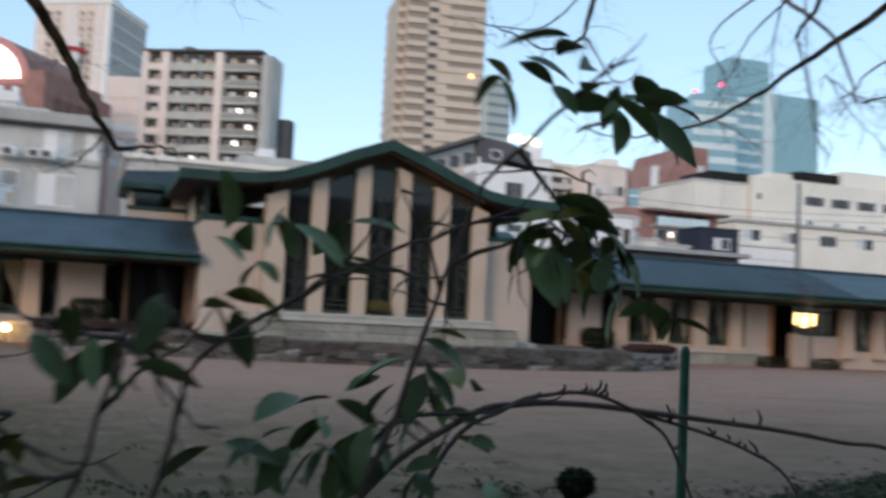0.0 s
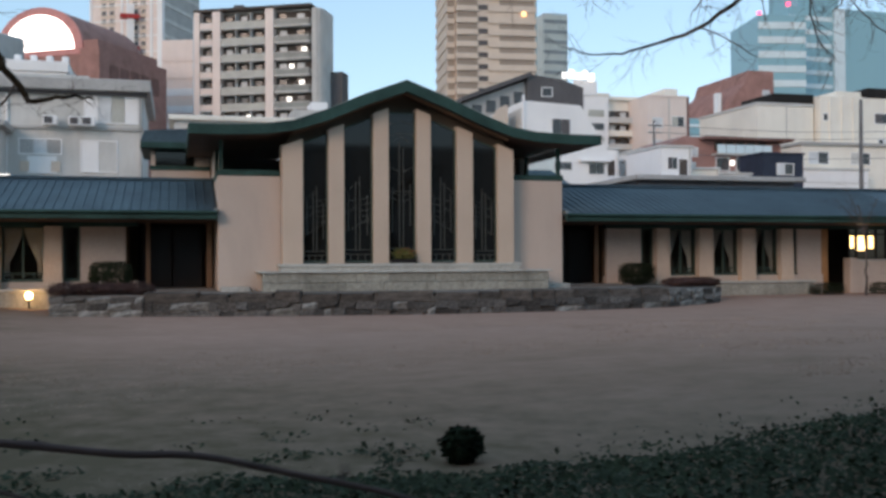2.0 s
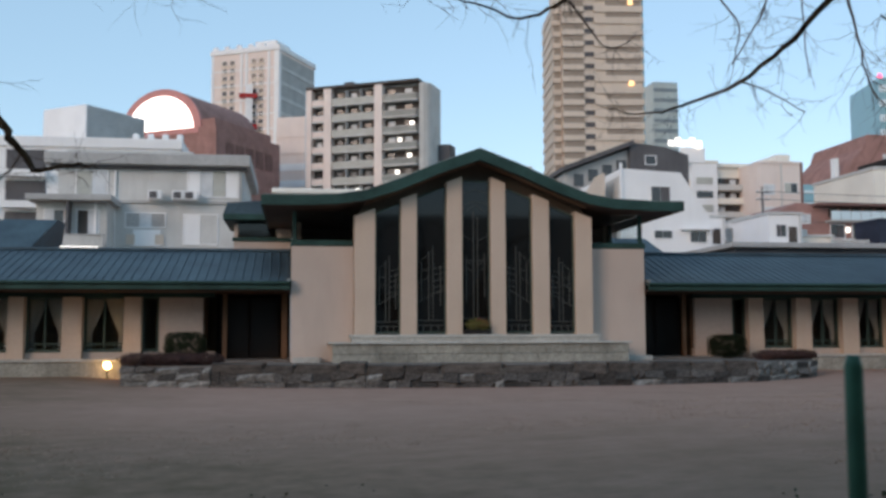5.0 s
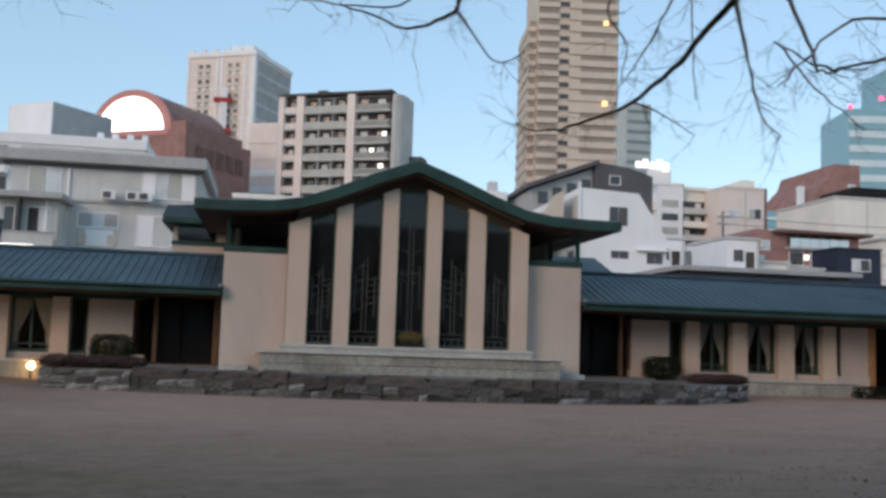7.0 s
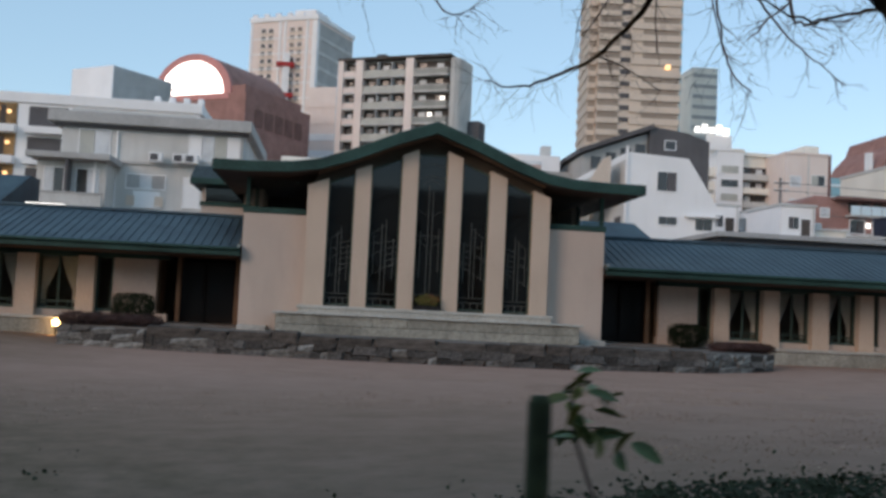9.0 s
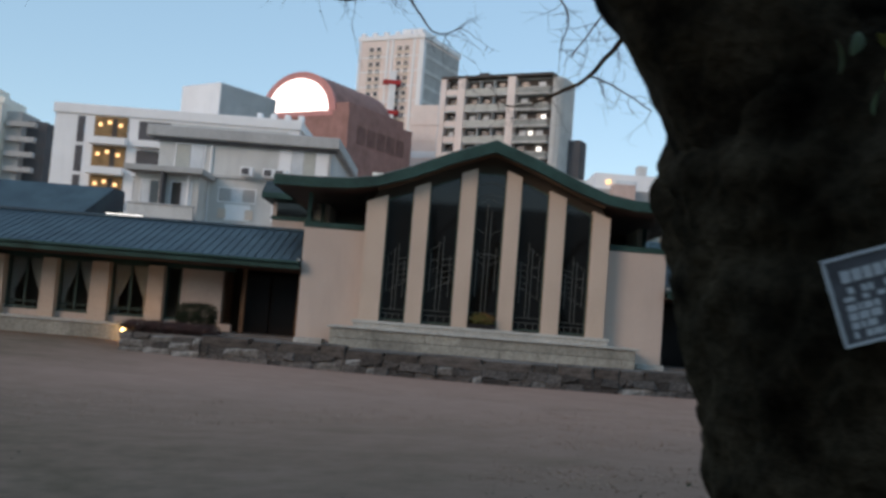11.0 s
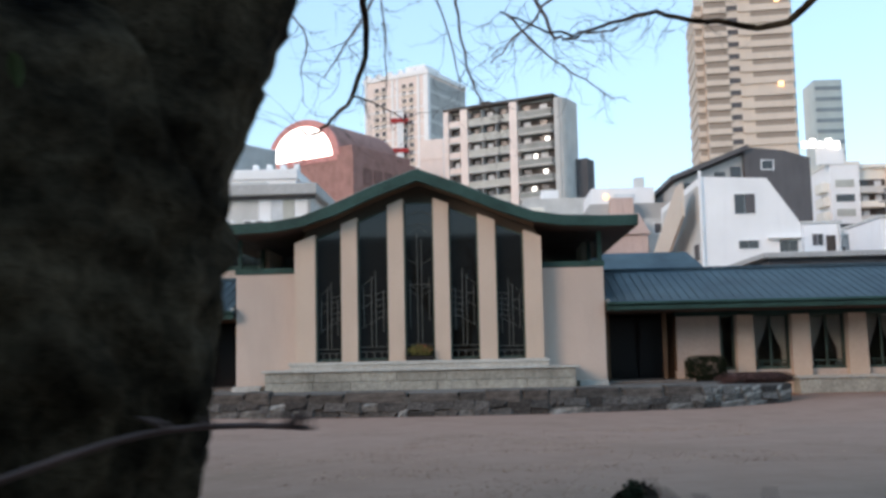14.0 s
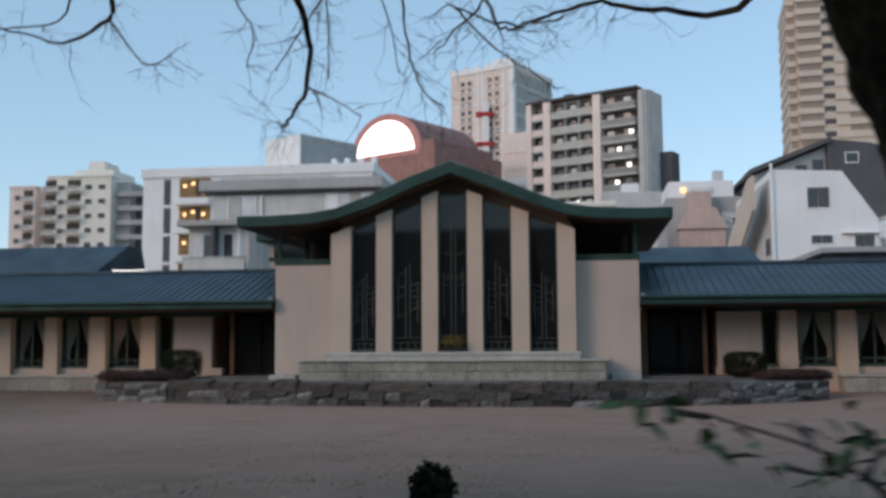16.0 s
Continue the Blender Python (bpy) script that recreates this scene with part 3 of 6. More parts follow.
        for p0 in (20.4, 22.0, 23.7, 25.4):
            prism("pillar", [(p0, 0.5), (p0 + 0.6, 0.5), (p0 + 0.57, 2.518), (p0 + 0.03, 2.518)], 1.62, 2.11, "pillar", w)
        for p0 in (21.02, 22.62, 24.32):
            wing_window(w, p0, p0 + (0.96 if p0 < 22 else 1.06))
        bx("panel", 26.02, 27.5, 1.90, 2.10, 0.803, 2.515, "stucco")
    else:
        bx("panel", -22.2, -21.12, 1.90, 2.10, 0.803, 2.515, "stucco")
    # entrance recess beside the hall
    # Wall and doors are coloured near black for the recess's deep shade.
    bx("recess_wall", s * 5.65, s * 8.05, 3.3, 3.5, 0.3, 3.95, "darkwood", label="entrance recess wall coloured dark for its shade")
    bx("recess_ceiling", s * 5.65, s * 8.3, 2.055, 3.297, 2.66, 2.70, "soffit")
    bx("reveal", s * (8.0 + off), s * (8.05 + off), 2.15, 3.3, 0.3, 2.65, "postwood")
    bx("threshold", s * 5.65, s * 8.3, 0.4, 3.3, 0.3, 0.56, "terrace")
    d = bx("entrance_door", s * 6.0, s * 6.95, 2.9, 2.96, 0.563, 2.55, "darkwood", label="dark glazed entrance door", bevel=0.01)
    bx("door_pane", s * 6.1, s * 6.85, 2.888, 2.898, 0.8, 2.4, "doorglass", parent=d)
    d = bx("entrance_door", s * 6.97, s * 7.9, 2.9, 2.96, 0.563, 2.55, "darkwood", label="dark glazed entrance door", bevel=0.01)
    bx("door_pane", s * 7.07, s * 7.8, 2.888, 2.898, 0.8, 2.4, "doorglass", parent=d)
    bx("timber_post", s * 7.62, s * 7.76, 1.95, 2.09, 0.56, 2.655, "postwood", label="brown timber post", bevel=0.01)
    bx("timber_post", s * 5.72, s * 5.90, 1.6, 1.75, 0.56, 2.655, "postwood", label="brown timber post", bevel=0.01)
    return w, roof


def wing_window(w, x0, x1, slim=False):
    zb, zt = 0.84, 2.515
    f = part("window", frame_mesh(x0, x1, zb, zt, zt, 0.05, 1.93, 2.02), "frame", w, "green-framed window with tied-back curtains")
    pane = box("pane", (x0 + 0.05, x1 - 0.05, 1.97, 1.976, zb + 0.05, zt - 0.05), "clear", f)
    pane.visible_shadow = False
    box("sill", (x0 - 0.02, x1 + 0.02, 1.85, 1.928, 0.803, 0.86), "frame", f, bevel=0.008)
    if slim:
        return
    m = (x0 + x1) / 2
    box("mullion", (m - 0.025, m + 0.025, 1.935, 2.01, zb + 0.05, zt - 0.05), "frame", f)
    box("lower_rail", (x0 + 0.05, x1 - 0.05, 1.94, 2.0, zb + 0.20, zb + 0.24), "frame", f)
    for q in (0.25, 0.75):
        x = x0 + (x1 - x0) * q
        box("lower_bar", (x - 0.012, x + 0.012, 1.945, 1.995, zb + 0.05, zb + 0.20), "frame", f)
    for side in (-1, 1):
        bm = bmesh.new()
        rows = []
        edge = x0 + 0.05 if side < 0 else x1 - 0.05
        wd = (x1 - x0) / 2 - 0.06
        for i in range(13):
            t = i / 12
            z = zt - 0.03 - t * (zt - zb - 0.08)
            # drawn back towards a tie near two thirds down, hanging straight below
            k = 1.0 - 0.72 * (t / 0.68) ** 1.35 if t < 0.68 else 0.28 + 0.05 * (t - 0.68)
            row = []
            for j in range(17):
                u = j / 16
                x = edge - side * wd * k * u
                row.append(bm.verts.new((x, 2.11 + 0.022 * math.sin(u * 38 + t * 2), z)))
            rows.append(row)
        for r, q in zip(rows, rows[1:]):
            for j in range(16):
                bm.faces.new((r[j], r[j + 1], q[j + 1], q[j]))
        bmesh.ops.solidify(bm, geom=bm.faces[:], thickness=0.006)
        part("curtain", bm, "curtain", f, "cream curtain tied back", smooth=True)


wing_west, roof_west = wing(-1)
wing_east, roof_east = wing(1)

# raised roof with high windows behind the west wing, hipped roof behind the east one
loft = thing("raised_roof_block", (-6.9, 7.5, 3.9), "small raised roof with dark eaves and high strip windows", "roof block")
box("wall", (-7.7, -5.65, 6.0, 9.0, 3.9, 5.35), "stucco", loft)
box("strip_window", (-7.55, -6.2, 5.96, 5.997, 4.85, 5.35), "glass", loft, "dark strip window")
box("green_band", (-7.75, -5.65, 5.95, 5.998, 4.70, 4.84), "copper", loft)
box("eaves_board", (-8.05, -5.65, 5.3, 9.6, 5.40, 5.62), "copper", loft, bevel=0.02)
prism("roof", [(-8.05, 5.623), (-5.65, 5.623), (-5.65, 6.25), (-6.5, 6.12), (-7.9, 6.02)], 5.35, 9.5, "rooftile", loft)


def hip(name, x0, x1, y0, y1, z0, z1, inset, label):
    bm = bmesh.new()
    a = [bm.verts.new(p) for p in ((x0, y0, z0), (x1, y0, z0), (x1, y1, z0), (x0, y1, z0))]
    b = [bm.verts.new(p) for p in ((x0 + inset[0], y0 + inset[2], z1), (x1 - inset[1], y0 + inset[2], z1), (x1 - inset[1], y1 - inset[2], z1), (x0 + inset[0], y1 - inset[2], z1))]
    bm.faces.new(a[::-1])
    bm.faces.new(b)
    for i in range(4):
        j = (i + 1) % 4
        bm.faces.new((a[i], a[j], b[j], b[i]))
    ob = part(name, bm, "rooftile")
    return tagged(ob, label, "roof", kind="structure")


hip("rear_roof_east", 3.0, 11.75, 12.9, 19.0, 4.6, 5.85, (0.05, 0.6, 2.4), "blue-green hipped roof behind the wing")
hip("rear_roof_west", -26.0, -14.95, 5.6, 11.4, 4.0, 5.6, (1.5, -0.7, 2.3), "blue-green hipped roof behind the wing")
flat = thing("flat_roof_annexe", (17.4, 13, 0), "flat-roofed grey annexe behind the wing", "annexe")
box("wall", (13.4, 21.4, 10.2, 16, 0.0, 5.0), "darkgrey", flat)
box("roof_slab", (13.1, 21.8, 9.8, 16.3, 5.003, 5.22), "grey", flat, bevel=0.02)
flat = thing("flat_roof_annexe", (-11, 8, 0), "flat-roofed dark annexe with a lit roof lantern", "annexe")
box("wall", (-13.4, -8.2, 6.8, 10.5, 0.0, 4.15), "darkgrey", flat)
box("roof_slab", (-13.6, -8.0, 6.3, 10.8, 4.153, 4.30), "darkgrey", flat, bevel=0.02)
box("lit_lantern", (-13.5, -12.25, 5.0, 5.4, 4.19, 4.38), "signlit", flat, "lit roof lantern")

# east porch with a warm lamp
porch = thing("lit_porch", (18.2, 2.5, 0.3), "orange timber porch with a warm lit lamp inside", "porch")
box("jamb", (16.925, 17.22, 1.95, 2.4, -0.1, 2.655), "timber", porch, "orange timber jamb")
box("door_leaf", (17.16, 17.215, 2.41, 3.25, -0.05, 2.5), "timber", porch, "open orange timber door", 0.01)
# Near-black back wall stands for the shade inside the open porch.
box("back_wall", (16.95, 20.35, 3.9, 4.0, -0.1, 2.655), "darkwood", porch)
box("low_wall", (18.15, 19.51, 1.82, 2.12, -0.4, 1.30), "stucco", porch, "low pale stucco wall", 0.015)
box("wall_pier", (18.05, 18.36, 1.74, 2.16, -0.4, 1.42), "stucco", porch, "", 0.02)
box("wall_coping", (18.37, 20.38, 1.80, 2.14, 1.303, 1.36), "ledge", porch, "", 0.01)
box("glazing", (18.2, 20.38, 2.03, 2.05, 1.363, 2.60), "glass", porch, "dark porch glazing")
for x in (18.18, 18.52, 18.98, 19.40, 19.85, 20.33):
    box("glazing_bar", (x, x + 0.05, 1.99, 2.07, 1.363, 2.60), "darkwood", porch)
box("glazing_rail", (18.2, 20.38, 1.985, 2.028, 2.30, 2.35), "darkwood", porch)
for x0, x1, z0 in ((18.26, 18.42, 1.80), (18.60, 18.92, 1.70), (19.08, 19.30, 1.78)):
    box("lit_pane", (x0, x1, 1.995, 2.027, z0, 2.26), "lampwin", porch, "warmly lit window pane", 0.01)
box("low_panel", (19.53, 20.38, 1.84, 2.12, 0.81, 1.30), "stucco", porch)

# ---- terrace ----
EDGE = [(-10.1, -2.65), (-7.7, -3.3), (-3.6, -4.4), (0.0, -4.75), (3.6, -4.5), (7.7, -3.4), (10.5, -1.7)]
slab = slab_plan("terrace", [(x, y + 0.28) for x, y in EDGE] + [(10.2, 1.29), (7.9, 3.2), (-7.9, 3.2), (-10.2, 1.29)], -0.45, 0.50, "terrace")
tagged(slab, "raised paved terrace in front of the hall", "terrace", kind="structure")
back = bmesh.new()
for (x0, y0), (x1, y1) in zip(EDGE, EDGE[1:]):
    v = [back.verts.new(p) for p in ((x0, y0 + 0.06, -0.45), (x1, y1 + 0.06, -0.45), (x1, y1 + 0.275, -0.45), (x0, y0 + 0.275, -0.45), (x0, y0 + 0.06, 0.44), (x1, y1 + 0.06, 0.44), (x1, y1 + 0.275, 0.44), (x0, y0 + 0.275, 0.44))]
    for f in ((3, 2, 1, 0), (4, 5, 6, 7), (0, 1, 5, 4), (1, 2, 6, 5), (2, 3, 7, 6), (3, 0, 4, 7)):
        back.faces.new([v[i] for i in f])
rubble_wall = part("retaining_wall", back, "joint")
tagged(rubble_wall, "low dark rubble stone retaining wall along the terrace", "wall", kind="structure")


# ---- shrubs ----
def leaf_ball(name, c, r, count, size, material, parent=None, label="", square=False):
    """A clipped crown of many small leaves over twigs, with an uneven outline."""
    bm = bmesh.new()
    rnd = random.Random(int(c[0] * 100) + count)
    for i in range(count):
        d = Vector((rnd.gauss(0, 1), rnd.gauss(0, 1), rnd.gauss(0, 1))).normalized()
        if square:
            d = d / (abs(d.x) ** 5 + abs(d.y) ** 5 + abs(d.z) ** 5) ** 0.2
        k = rnd.uniform(0.62 if square else 0.55, 1.0) * (1 + (0.06 if square else 0.22) * noise.noise(d * 2.3 + Vector(c)))
        p = Vector(c) + Vector((d.x * r[0] * k, d.y * r[1] * k, d.z * r[2] * k))
        u = Vector((rnd.gauss(0, 1), rnd.gauss(0, 1), rnd.gauss(0, 0.6))).normalized()
        w = u.cross(d + Vector((0.1, 0.2, 0.05))).normalized()
        s = size * rnd.uniform(0.6, 1.3)
        a = [bm.verts.new(q) for q in (p - u * s, p + w * s * 0.4, p + u * s, p - w * s * 0.4 + d * s * 0.25)]
        bm.faces.new((a[0], a[1], a[2]))
        bm.faces.new((a[0], a[2], a[3]))
    return part(name, bm, material, parent, label)


def shrub(name, c, r, count, size, material, base, label, group=""):
    t = thing(name, (c[0], c[1], base), label, "shrub", group)
    bm = bmesh.new()
    rnd = random.Random(count)
    for i in range(9):
        e = (c[0] + rnd.uniform(-0.7, 0.7) * r[0], c[1] + rnd.uniform(-0.7, 0.7) * r[1], c[2] + rnd.uniform(0, 0.5) * r[2])
        o = (c[0] + rnd.uniform(-0.4, 0.4) * r[0], c[1], base - 0.03)
        add_tube(bm, [o, ((o[0] + e[0]) / 2 + 0.02, (o[1] + e[1]) / 2, (o[2] + e[2]) / 2), e], [0.012, 0.008, 0.004], 5)
    part("stems", bm, "twig", t)
    leaf_ball("crown", c, r, count, size, material, t, square=name == "clipped_hedge")
    return t


shrub("clipped_hedge", (-8.72, 0.25, 0.98), (0.62, 0.4, 0.44), 6800, 0.035, "hedge", 0.5, "dark clipped evergreen hedge on the terrace")
shrub("clipped_hedge", (8.70, 0.85, 0.90), (0.62, 0.4, 0.38), 6400, 0.035, "hedge", 0.5, "dark clipped evergreen hedge on the terrace")
for i, x in enumerate((-9.7, -9.1, -8.5, -7.9)):
    shrub("azalea", (x, -2.35, 0.66), (0.56, 0.42, 0.22), 2600, 0.03, "azalea", 0.49, "low dark reddish azalea on the planter", "azaleas of the planters")
for i, x in enumerate((9.0, 9.5, 9.9, 10.2)):
    shrub("azalea", (x, -1.5 + 0.1 * i, 0.64), (0.56, 0.42, 0.18), 2600, 0.03, "azalea", 0.49, "low dark reddish azalea on the planter", "azaleas of the planters")
for x in (16.2, 18.7):
    shrub("clipped_hedge", (x, 0.6, 0.25), (0.66, 0.4, 0.26), 2400, 0.035, "hedge", 0.03, "low dark evergreen bush at the porch", "bushes at the porch")
box_planter = thing("window_planter", (0.1, -0.62, 1.32), "planter with green and red foliage under the middle window", "planter")
box("trough", (-0.36, 0.46, -0.72, -0.52, 1.323, 1.46), "darkwood", box_planter, bevel=0.01)
leaf_ball("foliage", (0.05, -0.62, 1.60), (0.42, 0.16, 0.22), 700, 0.035, "leafyel", box_planter)
leaf_ball("flowers", (0.1, -0.64, 1.66), (0.36, 0.14, 0.16), 160, 0.025, "leafred", box_planter)["kind"] = "stuff"

# garden lamp on the lawn's west edge
gl = thing("garden_lamp", (-11.06, 0.75, -0.05), "small glowing garden lamp on a short dark post", "lamp")
bm = bmesh.new()
add_tube(bm, [(-11.06, 0.75, -0.1), (-11.06, 0.75, 0.28)], [0.03, 0.03], 8)
part("post", bm, "darkwood", gl)
bm = bmesh.new()
bmesh.ops.create_uvsphere(bm, u_segments=14, v_segments=9, radius=0.105)
bmesh.ops.translate(bm, verts=bm.verts[:], vec=(-11.06, 0.75, 0.42))
part("globe", bm, "lamp", gl, "warm glowing globe", smooth=True)


# Unseen wall, added to darken the trunk, foreground and window reflections.
box("unseen_shade_wall", (-40, 40, -34.4, -34.0, -0.4, 9.0), "grey", None)
tagged(bpy.data.objects["unseen_shade_wall"], "unseen weathered grey concrete wall added behind the footway to block light", "wall", kind="structure")

# ---- roof ribs and wall stones: pieces of the near building ----
def unit_mesh(name, dims, material, bevel=0.0):
    bm = bmesh.new()
    add_box(bm, *dims)
    if bevel:
        bmesh.ops.bevel(bm, geom=bm.edges[:], offset=bevel, segments=1, affect="EDGES")
    me = bpy.data.meshes.new(name)
    bm.normal_update()
    bm.to_mesh(me)
    bm.free()
    me.materials.append(M[material])
    return me


def piece(name, me, at, parent, turn=0.0, tilt=0.0, scale=(1, 1, 1), label=""):
    """One piece on a shared mesh, placed in the world."""
    ob = link(name, me, parent, label)
    ob.location = at
    ob.rotation_euler = (tilt, 0, turn)
    ob.scale = scale
    return ob


# ---- town behind ----
def block(name, corner, yaw, wide, deep, z1, material, label, category="building", top=None):
    """A tower whose nearest corner is its front right one; returns its root and a placer for parts on its own axes."""
    root = thing(name, (corner[0], corner[1], 0), label, category)
    a = radians(-yaw)

    def put(pname, u0, u1, v0, v1, za, zb, m, plabel="", parent=None, bevel=0.0):
        return box(pname, (corner[0] + u0, corner[0] + u1, corner[1] + v0, corner[1] + v1, za, zb), m, parent or root, plabel, bevel, a, (corner[0], corner[1], 0))

    def spot(u, v, z):
        c, s = math.cos(a), math.sin(a)
        return (corner[0] + u * c - v * s, corner[1] + u * s + v * c, z)

    put("body", -wide, 0, 0, deep, -0.5, z1, material)
    return root, put, spot, a


# tall white tower with paired windows
root, put, spot, a = block("white_tower", (-9.7, 180), 27, 16.3, 17, 61.5, "pink", "tall pale pink apartment tower with paired dark windows", "tower")
put("crown", -16.6, 0.3, -0.3, 17.3, 61.503, 62.6, "white", bevel=0.1)
put("roof_house", -6.5, -1.5, 1.5, 8, 62.603, 64.2, "white")
wm = unit_mesh("window", (-0.50, 0.50, -0.06, 0.02, -0.42, 0.42), "glassfar")
pm = unit_mesh("spandrel", (-1.75, 1.75, -0.10, -0.02, -0.28, 0.28), "tan")
for f in range(19):
    z = 59.6 - f * 1.66
    for u in (-13.1, -11.3, -6.0, -4.2):
        piece("window", wm, spot(u, 0, z), root, a)
    for u in (-12.2, -5.1):
        piece("spandrel", pm, spot(u, 0, z - 0.80), root, a)
for f in range(10):
    put("floor_band", -16.35, 0.1, -0.07, -0.02, 57.7 - f * 3.3, 57.95 - f * 3.3, "white")
    put("side_band", 0.02, 0.12, 0.3, 16.8, 57.5 - f * 3.3, 58.3 - f * 3.3, "lightgrey")
for u in (-16.3, -9.2, -8.0, -2.6):
    put("pilaster", u, u + 0.5, -0.2, -0.02, -0.5, 61.5, "white")
for i in range(6):
    put("parapet_block", -16.0 + 2.9 * i, -14.9 + 2.9 * i, -0.2, 0.6, 62.603, 63.3, "white")
put("corner_pier", -1.0, 0.15, -0.25, 0.8, -0.5, 61.4, "white")
# Grey sheet paints the tower's right side as turned from the light.
put("side_face", 0.003, 0.015, 0.85, 16.9, -0.5, 61.0, "grey")
s = thing("red_hoist", (-15.5, 182, 44), "red and white vertical hoist on the tower's front", "hoist")
for z in (44.6, 51.2):
    box("platform", (-18.0, -14.2, 181.0, 182.4, z, z + 0.9), "red", s)
box("mast", (-16.6, -15.2, 181.2, 182.2, 42, 54), "white", s)

# brick hall with a lit half-round window
root, put, spot, a = block("brick_hall", (-17.1, 113), 31, 16.6, 17, 31.0, "brick", "red-brown brick building with a lit half-round gable window", "building")
put("side_lower", 0.003, 0.2, 0.2, 16.5, -0.5, 24.0, "brick")
for i in range(5):
    # Panels lie flat on the wall; darker brick paints their recess shade.
    put("recessed_panel", 0.01, 0.08, 2.4 + 2.6 * i, 4.4 + 2.6 * i, 26.4, 29.0, "brickdark")


def half_round(rad, u0, v0, v1, z0, material, name, seg=20, label=""):
    prof = [(-17.1 + u0 + rad * math.cos(math.pi * k / seg), z0 + 0.86 * rad * math.sin(math.pi * k / seg)) for k in range(seg + 1)]
    return prism(name, prof, 113 + v0, 113 + v1, material, root, label, a, (-17.1, 113, 0))


half_round(7.2, -9.9, 0.4, 15, 31.0, "brick", "vault_roof")
half_round(7.21, -9.9, 0.05, 0.38, 31.003, "archpink", "pink_arch")
half_round(5.9, -9.9, -0.05, 0.04, 31.05, "domelit", "lit_window", label="brightly lit half-round window")
for r, n in ((2.2, 5), (3.6, 7), (4.8, 9)):
    for i in range(n):
        t = math.pi * (i + 0.5) / n
        u, z = -9.9 + r * math.cos(t), 31.3 + 0.86 * r * math.sin(t)
        put("window_dot", u - 0.16, u + 0.16, -0.10, -0.06, z - 0.16, z + 0.16, "lightgrey")
put("base_band", -16.5, -3.0, -0.12, -0.01, 30.2, 30.9, "archpink")
put("roof_step", -3.2, -0.4, 0.3, 15.0, 31.003, 32.2, "brick")

# balcony apartment block with a curved end
root, put, spot, a = block("apartment_block", (12.6, 119), 27, 18.8, 5.0, 39.6, "lightgrey", "mid-rise apartment block with stacked balconies and a curved grey end", "building")
FLOOR = 2.5
put("parapet", -18.4, 0.7, -1.3, 5.2, 39.603, 40.1, "loggia", bevel=0.08)
put("side_strip", -18.75, -18.25, -0.6, 4.0, -0.5, 39.0, "bluestrip")
for u0, u1 in ((-18.2, -17.3), (-15.2, -13.9), (-6.6, -5.3)):
    put("pier", u0, u1, -1.42, 0.0, -0.5, 39.6, "pink")
for f in range(10):
    z = 39.4 - FLOOR * (f + 1)
    for n, (u0, u1) in enumerate(((-17.25, -15.25), (-13.85, -6.65), (-5.25, 0.35))):
        # Dark sheet supplies the shade that the shallow slabs don't cast.
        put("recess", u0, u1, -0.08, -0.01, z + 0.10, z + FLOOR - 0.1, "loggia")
        b = put("balcony", u0, u1, -1.3, -0.08, z - 0.14, z + 0.10, "lightgrey")
        put("rail_panel", u0 + 0.04, u1 - 0.04, -1.32, -1.24, z + 0.103, z + 0.95, ("pink", "railing", "darkrail")[n], parent=b)
        put("rail_cap", u0 + 0.02, u1 - 0.02, -1.35, -1.22, z + 0.953, z + 1.03, "lightgrey", parent=b)
        bays = (1, 3, 2)[n]
        w = (u1 - u0) / bays
        for i in range(bays):
            q = random.random()
            put("window_pane", u0 + w * (i + 0.18), u0 + w * (i + 0.60), -0.14, -0.09, z + 0.12, z + 2.0, "netpane" if q < 0.35 else "glassfar")
            if n == 1 and i:
                put("screen", u0 + w * i - 0.06, u0 + w * i + 0.06, -1.2, -0.09, z + 0.12, z + FLOOR - 0.16, "lightgrey")
    put("corner_balcony", 0.36, 0.60, -0.95, 0.0, z - 0.14, z + 0.95, "darkrail")
for k in range(5):
    t0, t1 = math.pi / 2 * k / 5, math.pi / 2 * (k + 1) / 5
    put("curved_end", 0.62 + 1.5 * math.sin(t0) + 0.003 * k, 0.62 + 1.5 * math.sin(t1), 1.2 - 2.0 * math.cos(t0), 4.8, -0.5, 39.5, "lightgrey")
put("end_groove", 1.3, 1.42, -0.72, 0.6, -0.5, 39.4, "grey")
put("lift_house", -13.0, -11.4, 1.5, 4.5, 40.103, 41.2, "darkgrey", bevel=0.05)
put("rear_stair", 2.2, 4.0, 3.5, 6.5, -0.5, 30.5, "darkgrey")
for i, (u, f) in enumerate(((-3.2, 3), (-1.6, 4), (-3.6, 5), (-2.4, 7), (-1.2, 2), (-2.0, 6), (-10.2, 6), (-8.0, 7))):
    z = 39.4 - FLOOR * (f + 1)
    put("lit_room", u, u + 0.75, -0.16, -0.145, z + 1.15, z + 1.9, "signlit", "lit room")

# small beige block between towers
root, put, spot, a = block("beige_block", (-3.4, 140), 20, 6.2, 8, 38.6, "pink", "narrow beige office block with pale bands", "building")
for f in range(5):
    put("pale_band", -6.2, 0.02, -0.12, -0.02, 23.4 + 2.9 * f, 24.6 + 2.9 * f, "white" if f < 3 else "pink")

# tan high tower
root, put, spot, a = block("tan_tower", (51.0, 125), 6, 13.3, 14.4, 82.0, "tan", "very tall tan residential tower with ribbon balconies", "tower")
put("shoulder", -14.7, -13.32, 1.3, 13, -0.5, 56.2, "tan")
wd = unit_mesh("dark_opening", (-0.85, 0.85, -0.08, 0.02, -0.40, 0.40), "darkgrey")
